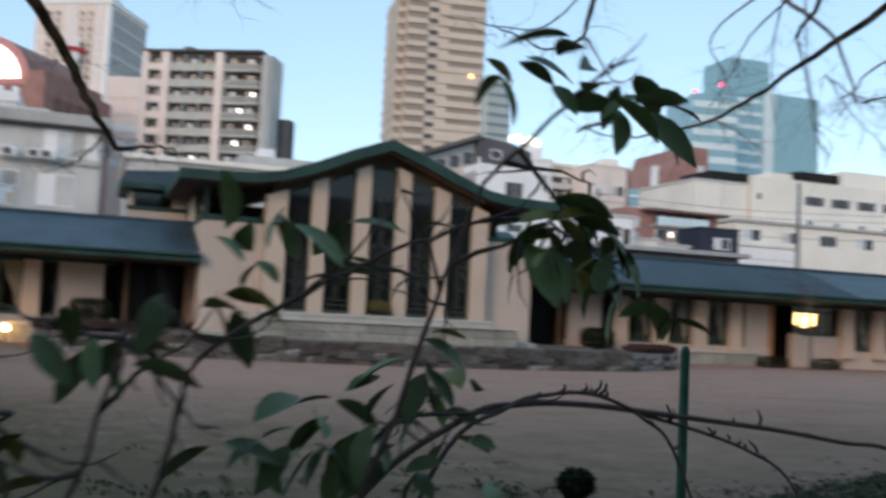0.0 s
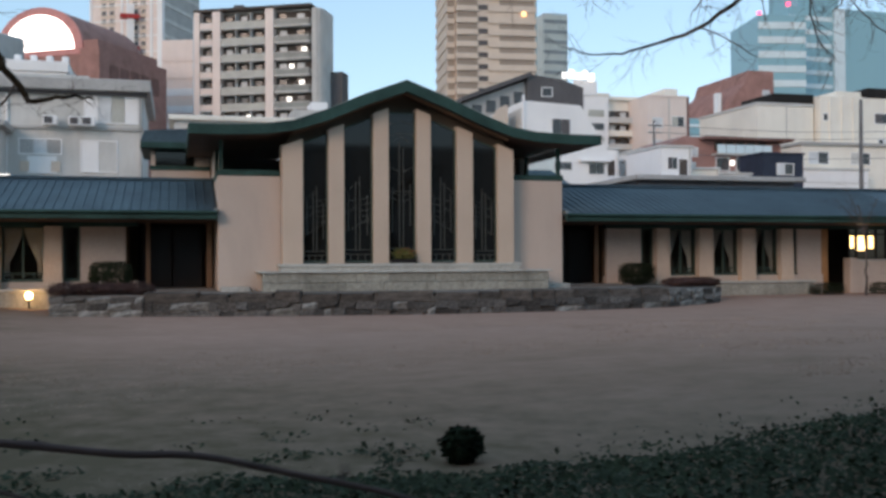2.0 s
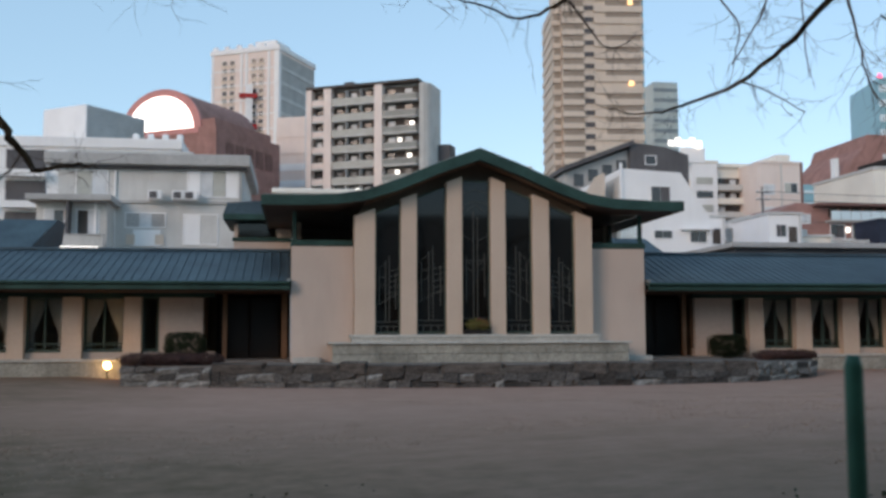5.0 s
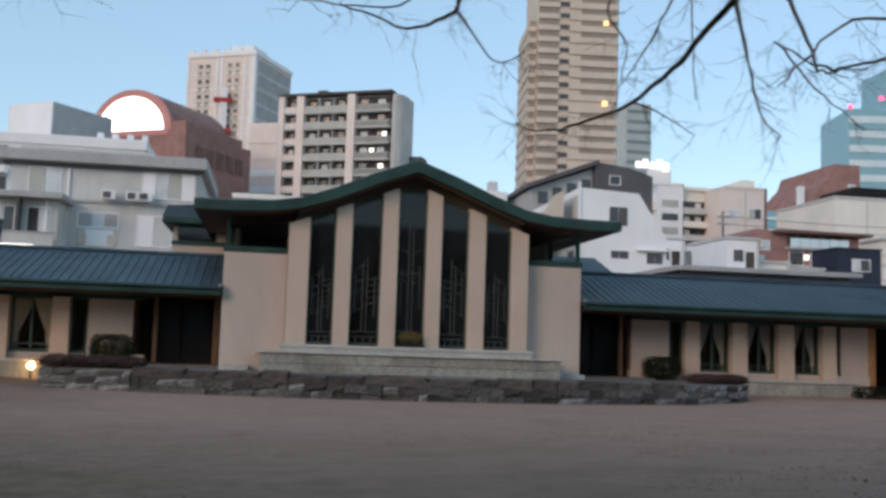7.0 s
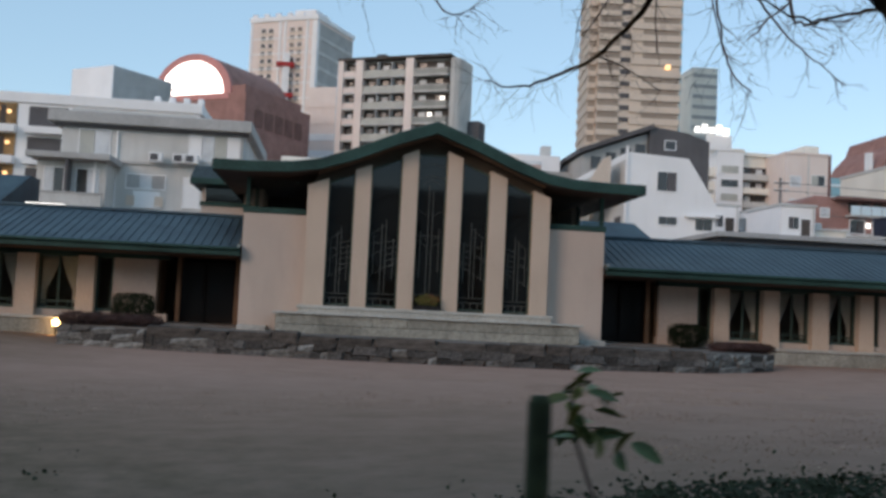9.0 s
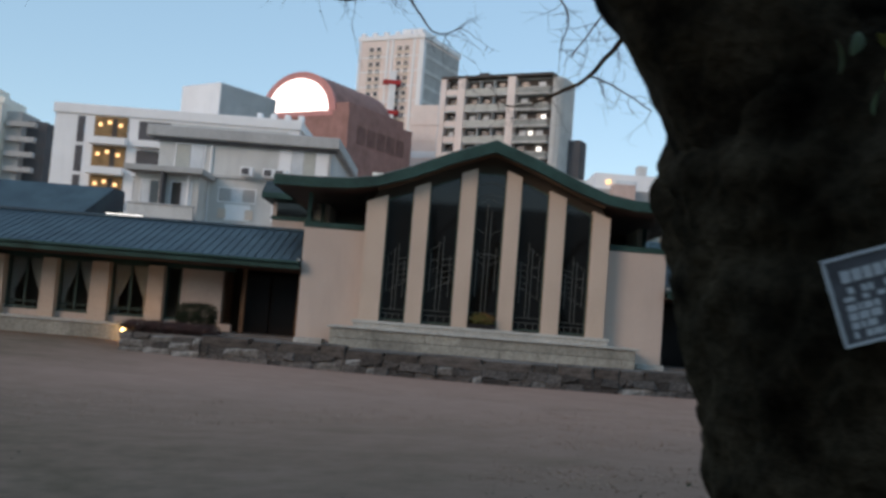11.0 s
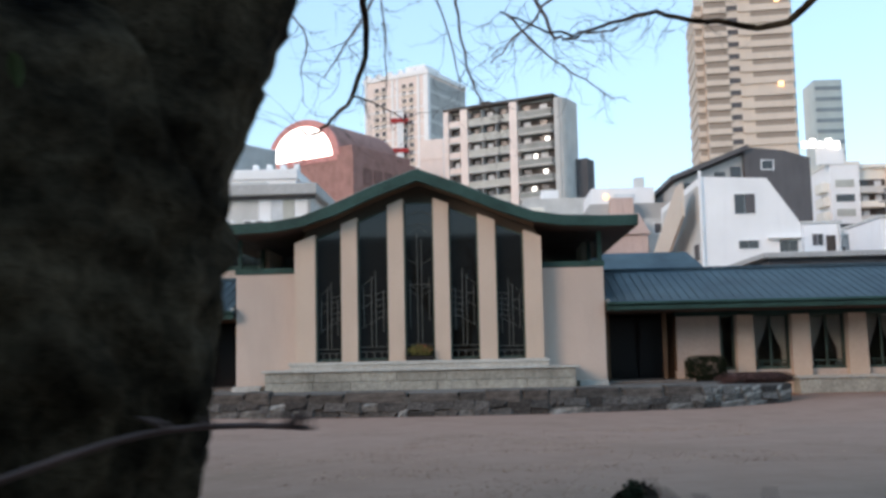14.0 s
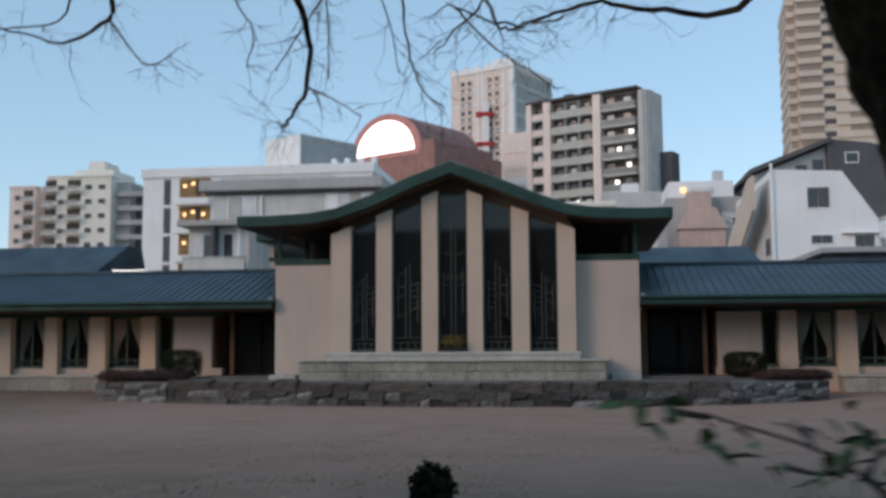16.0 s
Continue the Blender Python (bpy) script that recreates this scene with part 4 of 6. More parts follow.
for f in range(31):
    z = 80.0 - 1.97 * f
    put("ribbon", -13.45, -9.75, -0.34, -0.01, z, z + 0.90, "tan")
    # The darker strips are the shade above each ribbon, put in as colour.
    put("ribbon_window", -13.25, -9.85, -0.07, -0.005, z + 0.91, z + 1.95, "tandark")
    put("ribbon", -8.1, 0.13, -0.30, -0.01, z, z + 1.05, "tan")
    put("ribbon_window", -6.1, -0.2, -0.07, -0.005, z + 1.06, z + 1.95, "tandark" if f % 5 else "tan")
    piece("dark_opening", wd, spot(-8.95, 0, z + 0.7), root, a)
    if z < 54.5:
        put("ribbon", -14.8, -13.47, 1.0, 1.29, z, z + 0.90, "tan")
        put("side_ribbon", -14.86, -14.71, 1.0, 13.2, z, z + 0.90, "tan")
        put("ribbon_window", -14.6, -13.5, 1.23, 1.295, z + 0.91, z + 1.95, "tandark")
put("corner_glazing", 0.003, 0.3, 0.2, 2, -0.5, 81, "teal")
for z in (41.9, 55.6):
    put("lit_room", -2.4, -1.6, -0.36, -0.31, z, z + 0.8, "lampdim", "lit room")
root, put, spot, a = block("slim_tower", (71.0, 160), 0, 5.2, 7, 52.0, "cream", "slim pale tower beyond the tan one", "tower")
for f in range(14):
    put("window_band", -5.1, -0.1, -0.1, -0.01, 50 - 2.1 * f, 50.7 - 2.1 * f, "grey")

# pale grey house behind the west wing
g = thing("grey_house", (-14.3, 35, 0), "pale grey flat-roofed house with white-curtained windows", "house")
box("wall", (-19.6, -8.75, 31, 42, -0.5, 11.45), "lightgrey", g)
box("roof_slab", (-20.3, -8.3, 30.3, 43, 11.453, 12.15), "grey", g, bevel=0.05)
box("parapet", (-19.6, -12.0, 33, 42, 12.153, 12.75), "lightgrey", g)


def house_window(g, x0, x1, z0, z1, y, pane="white", leaves=2):
    f = part("window", frame_mesh(x0, x1, z0, z1, z1, 0.07, y - 0.06, y), "white", g)
    w = (x1 - x0 - 0.14) / leaves
    for i in range(leaves):
        box("pane", (x0 + 0.07 + w * i + 0.02, x0 + 0.07 + w * (i + 1) - 0.02, y - 0.04, y - 0.005, z0 + 0.07, z1 - 0.07), pane if isinstance(pane, str) else pane[i], f)


house_window(g, -18.6, -16.7, 9.5, 11.2, 31, ("railing", "netpane"))
house_window(g, -12.1, -9.0, 9.6, 11.3, 31, ("white", "netpane", "railing", "white"), 4)
house_window(g, -15.7, -13.3, 7.7, 8.65, 31, ("grey", "netpane", "grey"), 3)
for x in (-15.6, -13.9):
    box("beige_panel", (x, x + 0.5, 30.9, 30.925, 6.7, 7.3), "tan", g)
# Dark strip in place of the shadow under the roof overhang.
box("eaves_shadow_strip", (-20.0, -8.5, 30.7, 30.99, 11.25, 11.44), "darkgrey", g)
box("down_pipe", (-16.35, -16.25, 30.85, 30.99, -0.5, 11.2), "white", g)
box("down_pipe", (-8.95, -8.85, 30.85, 30.99, -0.5, 11.2), "grey", g)
house_window(g, -12.3, -10.2, 6.7, 8.6, 31, ("white", "lightgrey"))
box("ledge", (-19.7, -8.7, 30.85, 30.995, 9.2, 9.36), "grey", g)
for x in (-14.3, -12.9, -12.2):
    u = box("air_conditioner", (x, x + 0.8, 30.2, 30.7, 9.363, 9.9), "white", g, bevel=0.03)
    box("fan_grille", (x + 0.1, x + 0.55, 30.17, 30.197, 9.45, 9.82), "darkgrey", u)
box("white_panel", (-15.2, -13.6, 30.93, 30.99, 6.6, 7.6), "white", g)
porch2 = thing("lower_house", (-20, 29, 0), "lower grey house with a projecting balcony roof", "house")
box("wall", (-20.2, -16.3, 28.6, 30.8, -0.5, 8.9), "lightgrey", porch2)
box("balcony_roof", (-20.6, -15.9, 27.6, 30.83, 8.903, 9.25), "grey", porch2, bevel=0.03)
house_window(porch2, -19.8, -18.6, 7.0, 8.5, 28.6, ("netpane", "glassfar"))
house_window(porch2, -18.0, -16.7, 7.0, 8.5, 28.6, ("loggia", "netpane"))
box("balcony_wall", (-20.2, -16.3, 27.7, 27.85, 5.6, 6.9), "lightgrey", porch2)
box("balcony_rail", (-20.25, -16.25, 27.65, 27.9, 6.903, 7.0), "grey", porch2)
box("bracket", (-18.4, -18.25, 27.7, 28.59, 7.0, 8.9), "darkgrey", porch2)
box("pipe", (-17.0, -16.85, 28.45, 28.59, 6, 8.9), "white", porch2)

# white apartment house with lit balconies
g = thing("lit_apartment_house", (-29, 72, 0), "white apartment house with warmly lit open balconies", "building")
box("body", (-41, -16.7, 67, 80, -0.5, 19.0), "white", g)
box("parapet", (-41.2, -16.5, 66.8, 80.2, 19.003, 20.0), "white", g, bevel=0.05)
for f in range(5):
    z = 16.4 - 2.95 * f
    # Flat amber sheet: the warm lamplight is put into its colour.
    b = box("lit_balcony", (-37.0, -33.7, 66.9, 66.99, z, z + 2.5), "amber", g, "warmly lit balcony recess")
    for q, x in enumerate((-36.6, -35.7, -34.6)):
        box("balcony_lamp", (x, x + 0.4, 66.8, 66.895, z + 1.5 + 0.25 * (q % 2), z + 1.85 + 0.25 * (q % 2)), "lampdim", b, "warm balcony lamp", 0.05)
    box("door_leaf", (-35.2, -34.7, 66.86, 66.895, z + 0.36, z + 2.3), "loggia", b)
    box("balcony_front", (-37.2, -33.6, 66.0, 66.89, z - 0.35, z + 0.35), "white", b)
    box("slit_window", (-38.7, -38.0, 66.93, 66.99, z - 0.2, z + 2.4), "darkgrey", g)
    # Unlit balcony: only its shade, as a dark sheet on the wall.
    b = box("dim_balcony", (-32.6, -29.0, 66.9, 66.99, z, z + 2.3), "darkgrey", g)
    box("balcony_front", (-32.7, -28.9, 66.0, 66.89, z - 0.35, z + 0.3), "white", b)
root, put, spot, a = block("roof_box_building", (-28.6, 82), 35, 6.6, 9, 26.6, "white", "white windowless roof box", "building")
# White box; its right side is shaded by a grey sheet.
put("grey_side", 0.003, 0.05, 0.1, 8.9, 18, 26.5, "grey")
for i in range(4):
    box("roof_tank", (-21.5 + 1.4 * i, -20.9 + 1.4 * i, 69, 69.6, 20.003, 20.9), "white", g, bevel=0.08)

# far white flats
def far_flats(x0, x1, h, cols, balconies, material, label):
    g = thing("far_flats", ((x0 + x1) / 2, 125, 0), label, "building", "distant flats")
    box("body", (x0, x1, 120, 134, -0.5, h), material, g)
    box("parapet", (x0 - 0.1, x1 + 0.1, 119.8, 134.1, h + 0.003, h + 0.35), material, g)
    for f in range(8):
        z = h - 2.35 * f
        for x in cols:
            box("window", (x - 0.55, x + 0.55, 119.9, 119.99, z - 2.0, z - 1.25), "darkgrey", g)
        for x, w in balconies:
            # Flat dark sheet drawn as the shade inside the balcony.
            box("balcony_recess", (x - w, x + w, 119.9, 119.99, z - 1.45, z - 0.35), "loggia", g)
            b = box("balcony", (x - w - 0.1, x + w + 0.1, 118.9, 119.89, z - 2.35, z - 2.15), material, g)
            box("balcony_front", (x - w - 0.05, x + w + 0.05, 118.9, 119.0, z - 2.147, z - 1.5), "grey", b)
    return g


far_flats(-88.5, -84.0, 27.6, (-87.0,), ((-85.2, 0.8),), "pink", "distant pinkish narrow block of flats")
g = far_flats(-82.0, -71.0, 29.1, (-79.5, -74.8, -72.5), ((-81.3, 0.9), (-77.3, 1.1)), "cream", "distant cream block of flats with dark balconies")
box("roof_house", (-78.3, -71.6, 122, 130, 29.46, 30.6), "cream", g)
box("roof_house_top", (-76.4, -73.6, 123, 128, 30.603, 32.2), "cream", g)
# Both ends are shaded by colour: grey, then dark grey.
box("end_wall", (-70.99, -68.6, 122, 134, 0, 28.4), "grey", g)
box("rear_end_wall", (-68.59, -65.4, 124, 134, 0, 27.4), "darkgrey", g)
for f in range(8):
    box("end_balcony", (-70.6, -66.0, 121.0, 121.99, 26.0 - 2.35 * f, 26.8 - 2.35 * f), "grey", g)

# white house with a slanted roof
g = thing("white_house", (18.3, 38, 0), "white three-storey house with one slanted roof edge", "house")
prism("wall", [(15.34, 0), (21.3, 0), (21.3, 8.85), (19.35, 11.75), (15.34, 11.95)], 31, 45, "white", g)
# Thin pale grey sheet shades the white house's side by colour.
box("side_wall", (15.30, 15.337, 31.4, 44.5, -0.5, 11.5), "lightgrey", g)
house_window(g, 17.25, 18.65, 9.5, 10.85, 31, ("glassfar", "darkgrey"))
house_window(g, 17.4, 18.75, 7.35, 7.98, 31, "glassfar", 2)
house_window(g, 19.85, 21.1, 7.1, 7.95, 31, "glassfar", 2)
box("canopy", (19.2, 21.4, 30.6, 30.99, 7.97, 8.08), "white", g)
bm = bmesh.new()
sec = [(46.0, 4.5), (46.0, 7.2), (33.4, 11.7), (31.6, 11.7), (31.6, 9.6)]
lo = [bm.verts.new((14.25, y, z)) for y, z in sec]
hi = [bm.verts.new((14.42, y, z)) for y, z in sec]
bm.faces.new(lo)
bm.faces.new(hi[::-1])
for i in range(len(sec)):
    j = (i + 1) % len(sec)
    bm.faces.new((lo[j], lo[i], hi[i], hi[j]))
bmesh.ops.recalc_face_normals(bm, faces=bm.faces[:])
part("outside_stair", bm, "tan", g, "tan slanting outside stair wall")
box("side_window", (15.25, 15.295, 32.0, 32.6, 6.9, 7.9), "darkgrey", g)
box("side_window", (15.25, 15.295, 32.8, 33.3, 6.9, 7.9), "darkgrey", g)
box("down_pipe", (15.2, 15.36, 30.85, 30.99, -0.5, 12.3), "white", g)

# dark grey house behind it
g = thing("dark_grey_house", (26, 60, 0), "dark grey house with a long lean-to roof", "house")
prism("wall", [(24.6, 0), (30.2, 0), (30.2, 17.6), (28.0, 18.3), (24.6, 18.7)], 56, 70, "darkgrey", g)
prism("lean_to", [(18.6, 0), (24.55, 0), (24.55, 18.1), (18.6, 15.8)], 56.5, 68, "grey", g)
prism("lean_to_roof", [(18.2, 15.85), (24.9, 18.45), (24.9, 18.85), (18.2, 16.25)], 55.6, 69, "darkgrey", g)
for i in range(4):
    box("window", (19.4 + 1.35 * i, 20.3 + 1.35 * i, 56.4, 56.49, 14.6 + 0.45 * i, 15.7 + 0.45 * i), "glassfar", g)
house_window(g, 26.0, 27.1, 16.6, 17.5, 56, "glassfar", 2)

# cream flats, pink block, brick flats and the rest of the row on the right
g = thing("cream_flats", (42, 80, 0), "cream flats with open balconies and a lit roof sign", "building")
box("body", (38.4, 41.4, 75, 86, -0.5, 20.3), "white", g)
box("parapet", (38.3, 41.5, 74.9, 86.1, 20.303, 20.6), "cream", g)
box("balcony_wing", (41.5, 45.9, 76, 86, -0.5, 20.0), "cream", g)
box("wing_parapet", (41.45, 46.0, 75.6, 86.1, 20.003, 20.4), "cream", g)
for f in range(6):
    z = 18.0 - 1.55 * f
    # The recess is a flat sheet, its shade given by dark colour.
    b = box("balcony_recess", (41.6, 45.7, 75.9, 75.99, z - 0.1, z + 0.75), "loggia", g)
    box("balcony_front", (41.5, 45.9, 75.0, 75.12, z - 0.75, z - 0.08), "cream" if f % 2 else "lightgrey", b)
    box("balcony_floor", (41.5, 45.9, 75.13, 75.89, z - 0.78, z - 0.66), "cream", b)
    for q in range(3):
        box("window_pane", (41.9 + 1.35 * q, 42.6 + 1.35 * q, 75.86, 75.895, z - 0.1, z + 0.6), "netpane" if (q + f) % 3 else "glassfar", b)
    box("window", (38.9, 40.8, 74.93, 74.99, z - 0.1, z + 0.65), "glassfar" if f % 2 else "railing", g)
    box("bay_window", (37.7, 38.39, 75.6, 78, z - 0.5, z + 0.5), "cream", g)
for i in range(5):
    box("sign_bar", (35.6 + 0.82 * i, 36.2 + 0.82 * i, 74.6, 74.8, 22.1 - 0.2 * (i > 3), 22.75 + 0.3 * (i % 2)), "signlit", g, "lit white roof sign")
box("sign_frame", (37.0, 39.9, 74.85, 75.0, 20.31, 22.0), "white", g)
g = thing("pink_block", (47, 75, 0), "pale pink block with a plain front", "building")
box("body", (44.4, 49.2, 71, 80, -0.5, 19.7), "pink", g)
box("parapet", (44.35, 49.25, 70.9, 80.1, 19.703, 19.95), "pink", g)
box("roof_house", (47.0, 48.6, 72, 76, 19.953, 20.9), "cream", g)
box("side_strip", (49.203, 49.55, 71, 80, -0.5, 19.9), "brickdark", g)
for z in (16.4, 13.9):
    house_window(g, 47.3, 48.9, z, z + 1.2, 71, ("railing", "glassfar"), 2)
    house_window(g, 44.9, 46.2, z - 0.2, z + 1.0, 71, "netpane", 1)
box("pipe", (46.9, 47.02, 70.9, 70.99, -0.5, 19.6), "lightgrey", g)
g = thing("teal_block", (61.5, 94, 0), "low teal glazed block behind the row", "building")
box("body", (59.6, 64.0, 91, 98, -0.5, 20.6), "teal", g)
for f in range(3):
    box("floor_band", (59.5, 64.1, 90.9, 90.99, 19.4 - 1.6 * f, 19.8 - 1.6 * f), "tealband", g)
g = thing("brick_flats", (40, 52, 0), "low red-brown brick flats with a teal balcony", "building")
prism("body", [(34.1, -0.5), (46.1, -0.5), (46.1, 11.75), (36.5, 12.27), (34.1, 11.14)], 48.2, 57, "brick", g)
box("roof_edge", (37.9, 46.9, 47.2, 57, 11.93, 12.19), "brickdark", g, bevel=0.05)
b = box("balcony", (39.1, 44.6, 47.25, 48.19, 10.62, 10.74), "lightgrey", g)
for i in range(6):
    box("rail_panel", (39.12 + 0.91 * i, 39.97 + 0.91 * i, 47.17, 47.23, 10.743, 11.49), "tealband", b, "pale teal balcony panel")
for i in range(5):
    box("window", (39.4 + 1.09 * i, 40.18 + 1.09 * i, 48.1, 48.19, 11.06, 11.84), "loggia", g)
for i in range(3):
    house_window(g, 39.5 + 2.0 * i, 40.9 + 2.0 * i, 9.23, 10.45, 48.2, ("glassfar", "darkgrey"), 2)
house_window(g, 36.9, 37.75, 10.45, 11.3, 48.2, "netpane", 2)
box("lower_wing", (39.8, 44.4, 45.1, 48.18, -0.5, 8.8), "brickdark", g)
box("lower_roof", (39.5, 44.7, 44.9, 48.18, 8.803, 9.0), "lightgrey", g, bevel=0.04)
box("lit_window", (40.9, 41.3, 48.05, 48.09, 9.75, 10.2), "signlit", g, "small lit window")
g = thing("stepped_brick_house", (68, 95, 0), "brick building with a stepped sloping roofline", "building")
prism("body", [(63.4, 0), (76, 0), (76, 23.0), (73.0, 23.0), (73.0, 27.3), (69.2, 27.3), (68.6, 25.6), (67.0, 23.9), (65.6, 21.6), (63.4, 18.8)], 90, 104, "brick", g)
for i in range(4):
    for q in range(3):
        box("window", (64.9 + 2.1 * i, 66.0 + 2.1 * i, 89.9, 89.99, 18.0 + 1.8 * i - 2.6 * q, 19.3 + 1.8 * i - 2.6 * q), "netpane" if (i * 2 + q) % 3 == 0 else "loggia", g)
    b = box("terrace_step", (64.0 + 2.2 * i, 66.6 + 2.2 * i, 88.6, 89.88, 16.6 + 1.8 * i, 17.5 + 1.8 * i), "brick", g)
    box("terrace_rail", (64.0 + 2.2 * i, 66.6 + 2.2 * i, 88.55, 88.6, 17.503 + 1.8 * i, 18.1 + 1.8 * i), "brickdark", b)
box("white_chimney", (64.9, 65.5, 91, 92, 21.0, 24.2), "white", g)
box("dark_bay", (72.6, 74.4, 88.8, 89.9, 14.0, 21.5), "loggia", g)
# three joined cream houses and a lower one in front
g = thing("cream_house", (51, 58, 0), "cream flat-roofed house with a black roof parapet", "house", "cream houses of the row")
box("body", (48.0, 54.4, 55, 66, -0.5, 16.5), "cream", g)
box("coping", (47.9, 54.5, 54.9, 66.1, 16.503, 16.75), "lightgrey", g)
box("roof_parapet", (50.0, 54.6, 55.2, 61, 16.753, 17.75), "darkwood", g, "black roof parapet", bevel=0.05)
box("wall_joint", (51.3, 51.36, 54.96, 54.99, -0.5, 16.4), "grey", g)
g = thing("cream_house", (57, 58, 0), "cream house with vertical wall ribs", "house", "cream houses of the row")
box("body", (54.62, 59.6, 54.2, 66, -0.5, 17.5), "cream", g)
box("upper", (56.8, 59.6, 54.6, 66, 17.503, 18.1), "cream", g)
for x in (55.6, 57.0, 58.3):
    box("rib", (x, x + 0.18, 54.05, 54.19, -0.5, 17.4), "cream", g)
house_window(g, 54.9, 55.5, 15.0, 15.8, 54.2, "glassfar", 1)
g = thing("cream_house", (70, 58, 0), "long cream house with a black roof edge and dark windows", "house", "cream houses of the row")
box("body", (59.75, 83.0, 54.4, 66, -0.5, 17.5), "cream", g)
box("roof_parapet", (60.2, 65.4, 54.3, 62, 17.503, 18.5), "darkwood", g, "black roof parapet", bevel=0.05)
box("roof_house", (67.5, 82, 56, 65, 17.503, 19.4), "cream", g)
for i in range(6):
    house_window(g, 61.0 + 3.4 * i, 63.6 + 3.4 * i, 14.9, 16.0, 54.4, ("darkgrey", "glassfar", "darkgrey"), 3)
    house_window(g, 61.4 + 3.4 * i, 62.6 + 3.4 * i, 12.4, 13.4, 54.4, ("glassfar", "netpane"), 2)
g = thing("pale_front_house", (62, 52, 0), "lower pale house with a grey roof ledge", "house")
box("body", (49.9, 83.0, 50.5, 53.9, -0.5, 12.1), "cream", g)
box("roof_ledge", (49.7, 83.2, 50.2, 53.95, 12.103, 12.4), "grey", g, bevel=0.04)
box("porch", (48.9, 56.0, 49.0, 50.4, -0.5, 9.6), "white", g)
box("porch_coping", (48.8, 56.1, 48.9, 50.45, 9.603, 9.8), "lightgrey", g)
for i, m in enumerate(("netpane", "lightgrey", "glassfar", "netpane", "darkgrey", "glassfar")):
    house_window(g, 50.6 + 4.6 * i, 52.8 + 4.6 * i, 10.3, 11.5, 50.5, (m, "glassfar"), 2)
for z in (8.4, 7.2):
    box("wall_line", (48.95, 55.9, 48.97, 48.99, z, z + 0.08), "lightgrey", g)
g = thing("navy_shed", (41.2, 42, 0), "small navy-blue flat-roofed building", "building")
box("body", (39.3, 43.1, 40.55, 44, -0.5, 9.95), "navy", g)
box("roof_edge", (39.2, 43.2, 40.45, 44.1, 9.953, 10.1), "navy", g)
house_window(g, 40.6, 42.2, 8.24, 9.23, 40.55, ("netpane", "glassfar"), 2)
SMALL = ((22.2, 25.2, 44, 8.9, "white", 0), (25.5, 28.2, 44, 10.4, "white", 1), (28.6, 29.8, 46, 9.6, "lightgrey", 0), (30.1, 31.9, 44, 10.4, "white", 1), (28.6, 31.2, 37.5, 9.9, "white", 1), (32.0, 34.4, 39.0, 8.4, "cream", 0), (35.0, 38.2, 40.5, 8.2, "white", 0), (22.0, 27, 52, 11.2, "lightgrey", 0), (28.4, 33.0, 54, 11.0, "cream", 0))
for x0, x1, y0, h, m, tall in SMALL:
    g = thing("small_white_house", ((x0 + x1) / 2, y0 + 3, 0), "small pale rendered house with a flat roof", "house", "small houses of the row")
    box("body", (x0, x1, y0, y0 + 6, -0.5, h), m, g)
    box("roof_edge", (x0 - 0.12, x1 + 0.12, y0 - 0.15, y0 + 6.15, h + 0.003, h + 0.18), "lightgrey", g, bevel=0.02)
    w = x1 - x0
    house_window(g, x0 + 0.2 * w, x0 + 0.55 * w, h - 1.7, h - 0.7, y0, ("darkgrey", "glassfar"), 2)
    if tall:
        box("balcony", (x0 + 0.1, x1 - 0.1, y0 - 0.7, y0 - 0.01, h - 3.0, h - 2.2), "white", g, bevel=0.02)
        box("door_pane", (x0 + 0.6 * w, x0 + 0.85 * w, y0 - 0.05, y0 - 0.004, h - 2.19, h - 0.9), "loggia", g)
    else:
        box("roof_tank", (x0 + 0.5, x0 + 1.0, y0 + 1, y0 + 1.6, h + 0.184, h + 0.7), "lightgrey", g, bevel=0.05)
    box("pipe", (x1 - 0.2, x1 - 0.12, y0 - 0.08, y0 - 0.004, -0.5, h), "lightgrey", g)


def utility_pole(x, y, z1, arms, label):
    g = thing("utility_pole", (x, y, 0), label, "pole", "poles of the street")
    bm = bmesh.new()
    add_tube(bm, [(x, y, -0.3), (x, y, z1 * 0.5), (x, y, z1)], [0.15, 0.13, 0.10], 10)
    part("shaft", bm, "utility", g, smooth=True)
    for q in range(arms):
        box("cross_arm", (x - 0.6, x + 0.6, y - 0.18, y - 0.11, z1 - 0.5 - 0.6 * q, z1 - 0.4 - 0.6 * q), "utility", g)
        for k in (-0.5, 0.0, 0.5):
            box("insulator", (x + k - 0.05, x + k + 0.05, y - 0.18, y - 0.11, z1 - 0.397 - 0.6 * q, z1 - 0.25 - 0.6 * q), "white", g, bevel=0.01)
    return g


utility_pole(32.75, 20.0, 10.9, 0, "plain dark grey steel street pole")
utility_pole(32.7, 46.6, 13.3, 2, "grey utility pole with two cross arms")
wires = thing("overhead_wires", (50, 40, 11), "thin dark overhead wires between street poles", "wires")
for z, q in ((12.9, 0.0), (12.3, 0.25), (10.6, 0.5)):
    bm = bmesh.new()
    add_tube(bm, bend([(32.7, 46.3 + q, z), (44.0, 44.5 + q, z - 0.5), (56.0, 43.0 + q, z - 0.3), (70.0, 41.0 + q, z + 0.3)], 5), [0.025] * 16, 4)
    part("wire", bm, "utility", wires)

# low buildings seen between the apartment block and the white house
g = thing("low_pale_house", (15, 64, 0), "low pale building with a pinkish stair tower", "building")
box("body", (11.6, 19.6, 60, 70, -0.5, 14.6), "grey", g)
box("upper", (11.9, 17.6, 61, 69, 14.603, 16.2), "white", g)
box("stair_tower", (13.3, 15.3, 58.5, 59.99, -0.5, 14.9), "stairpink", g)
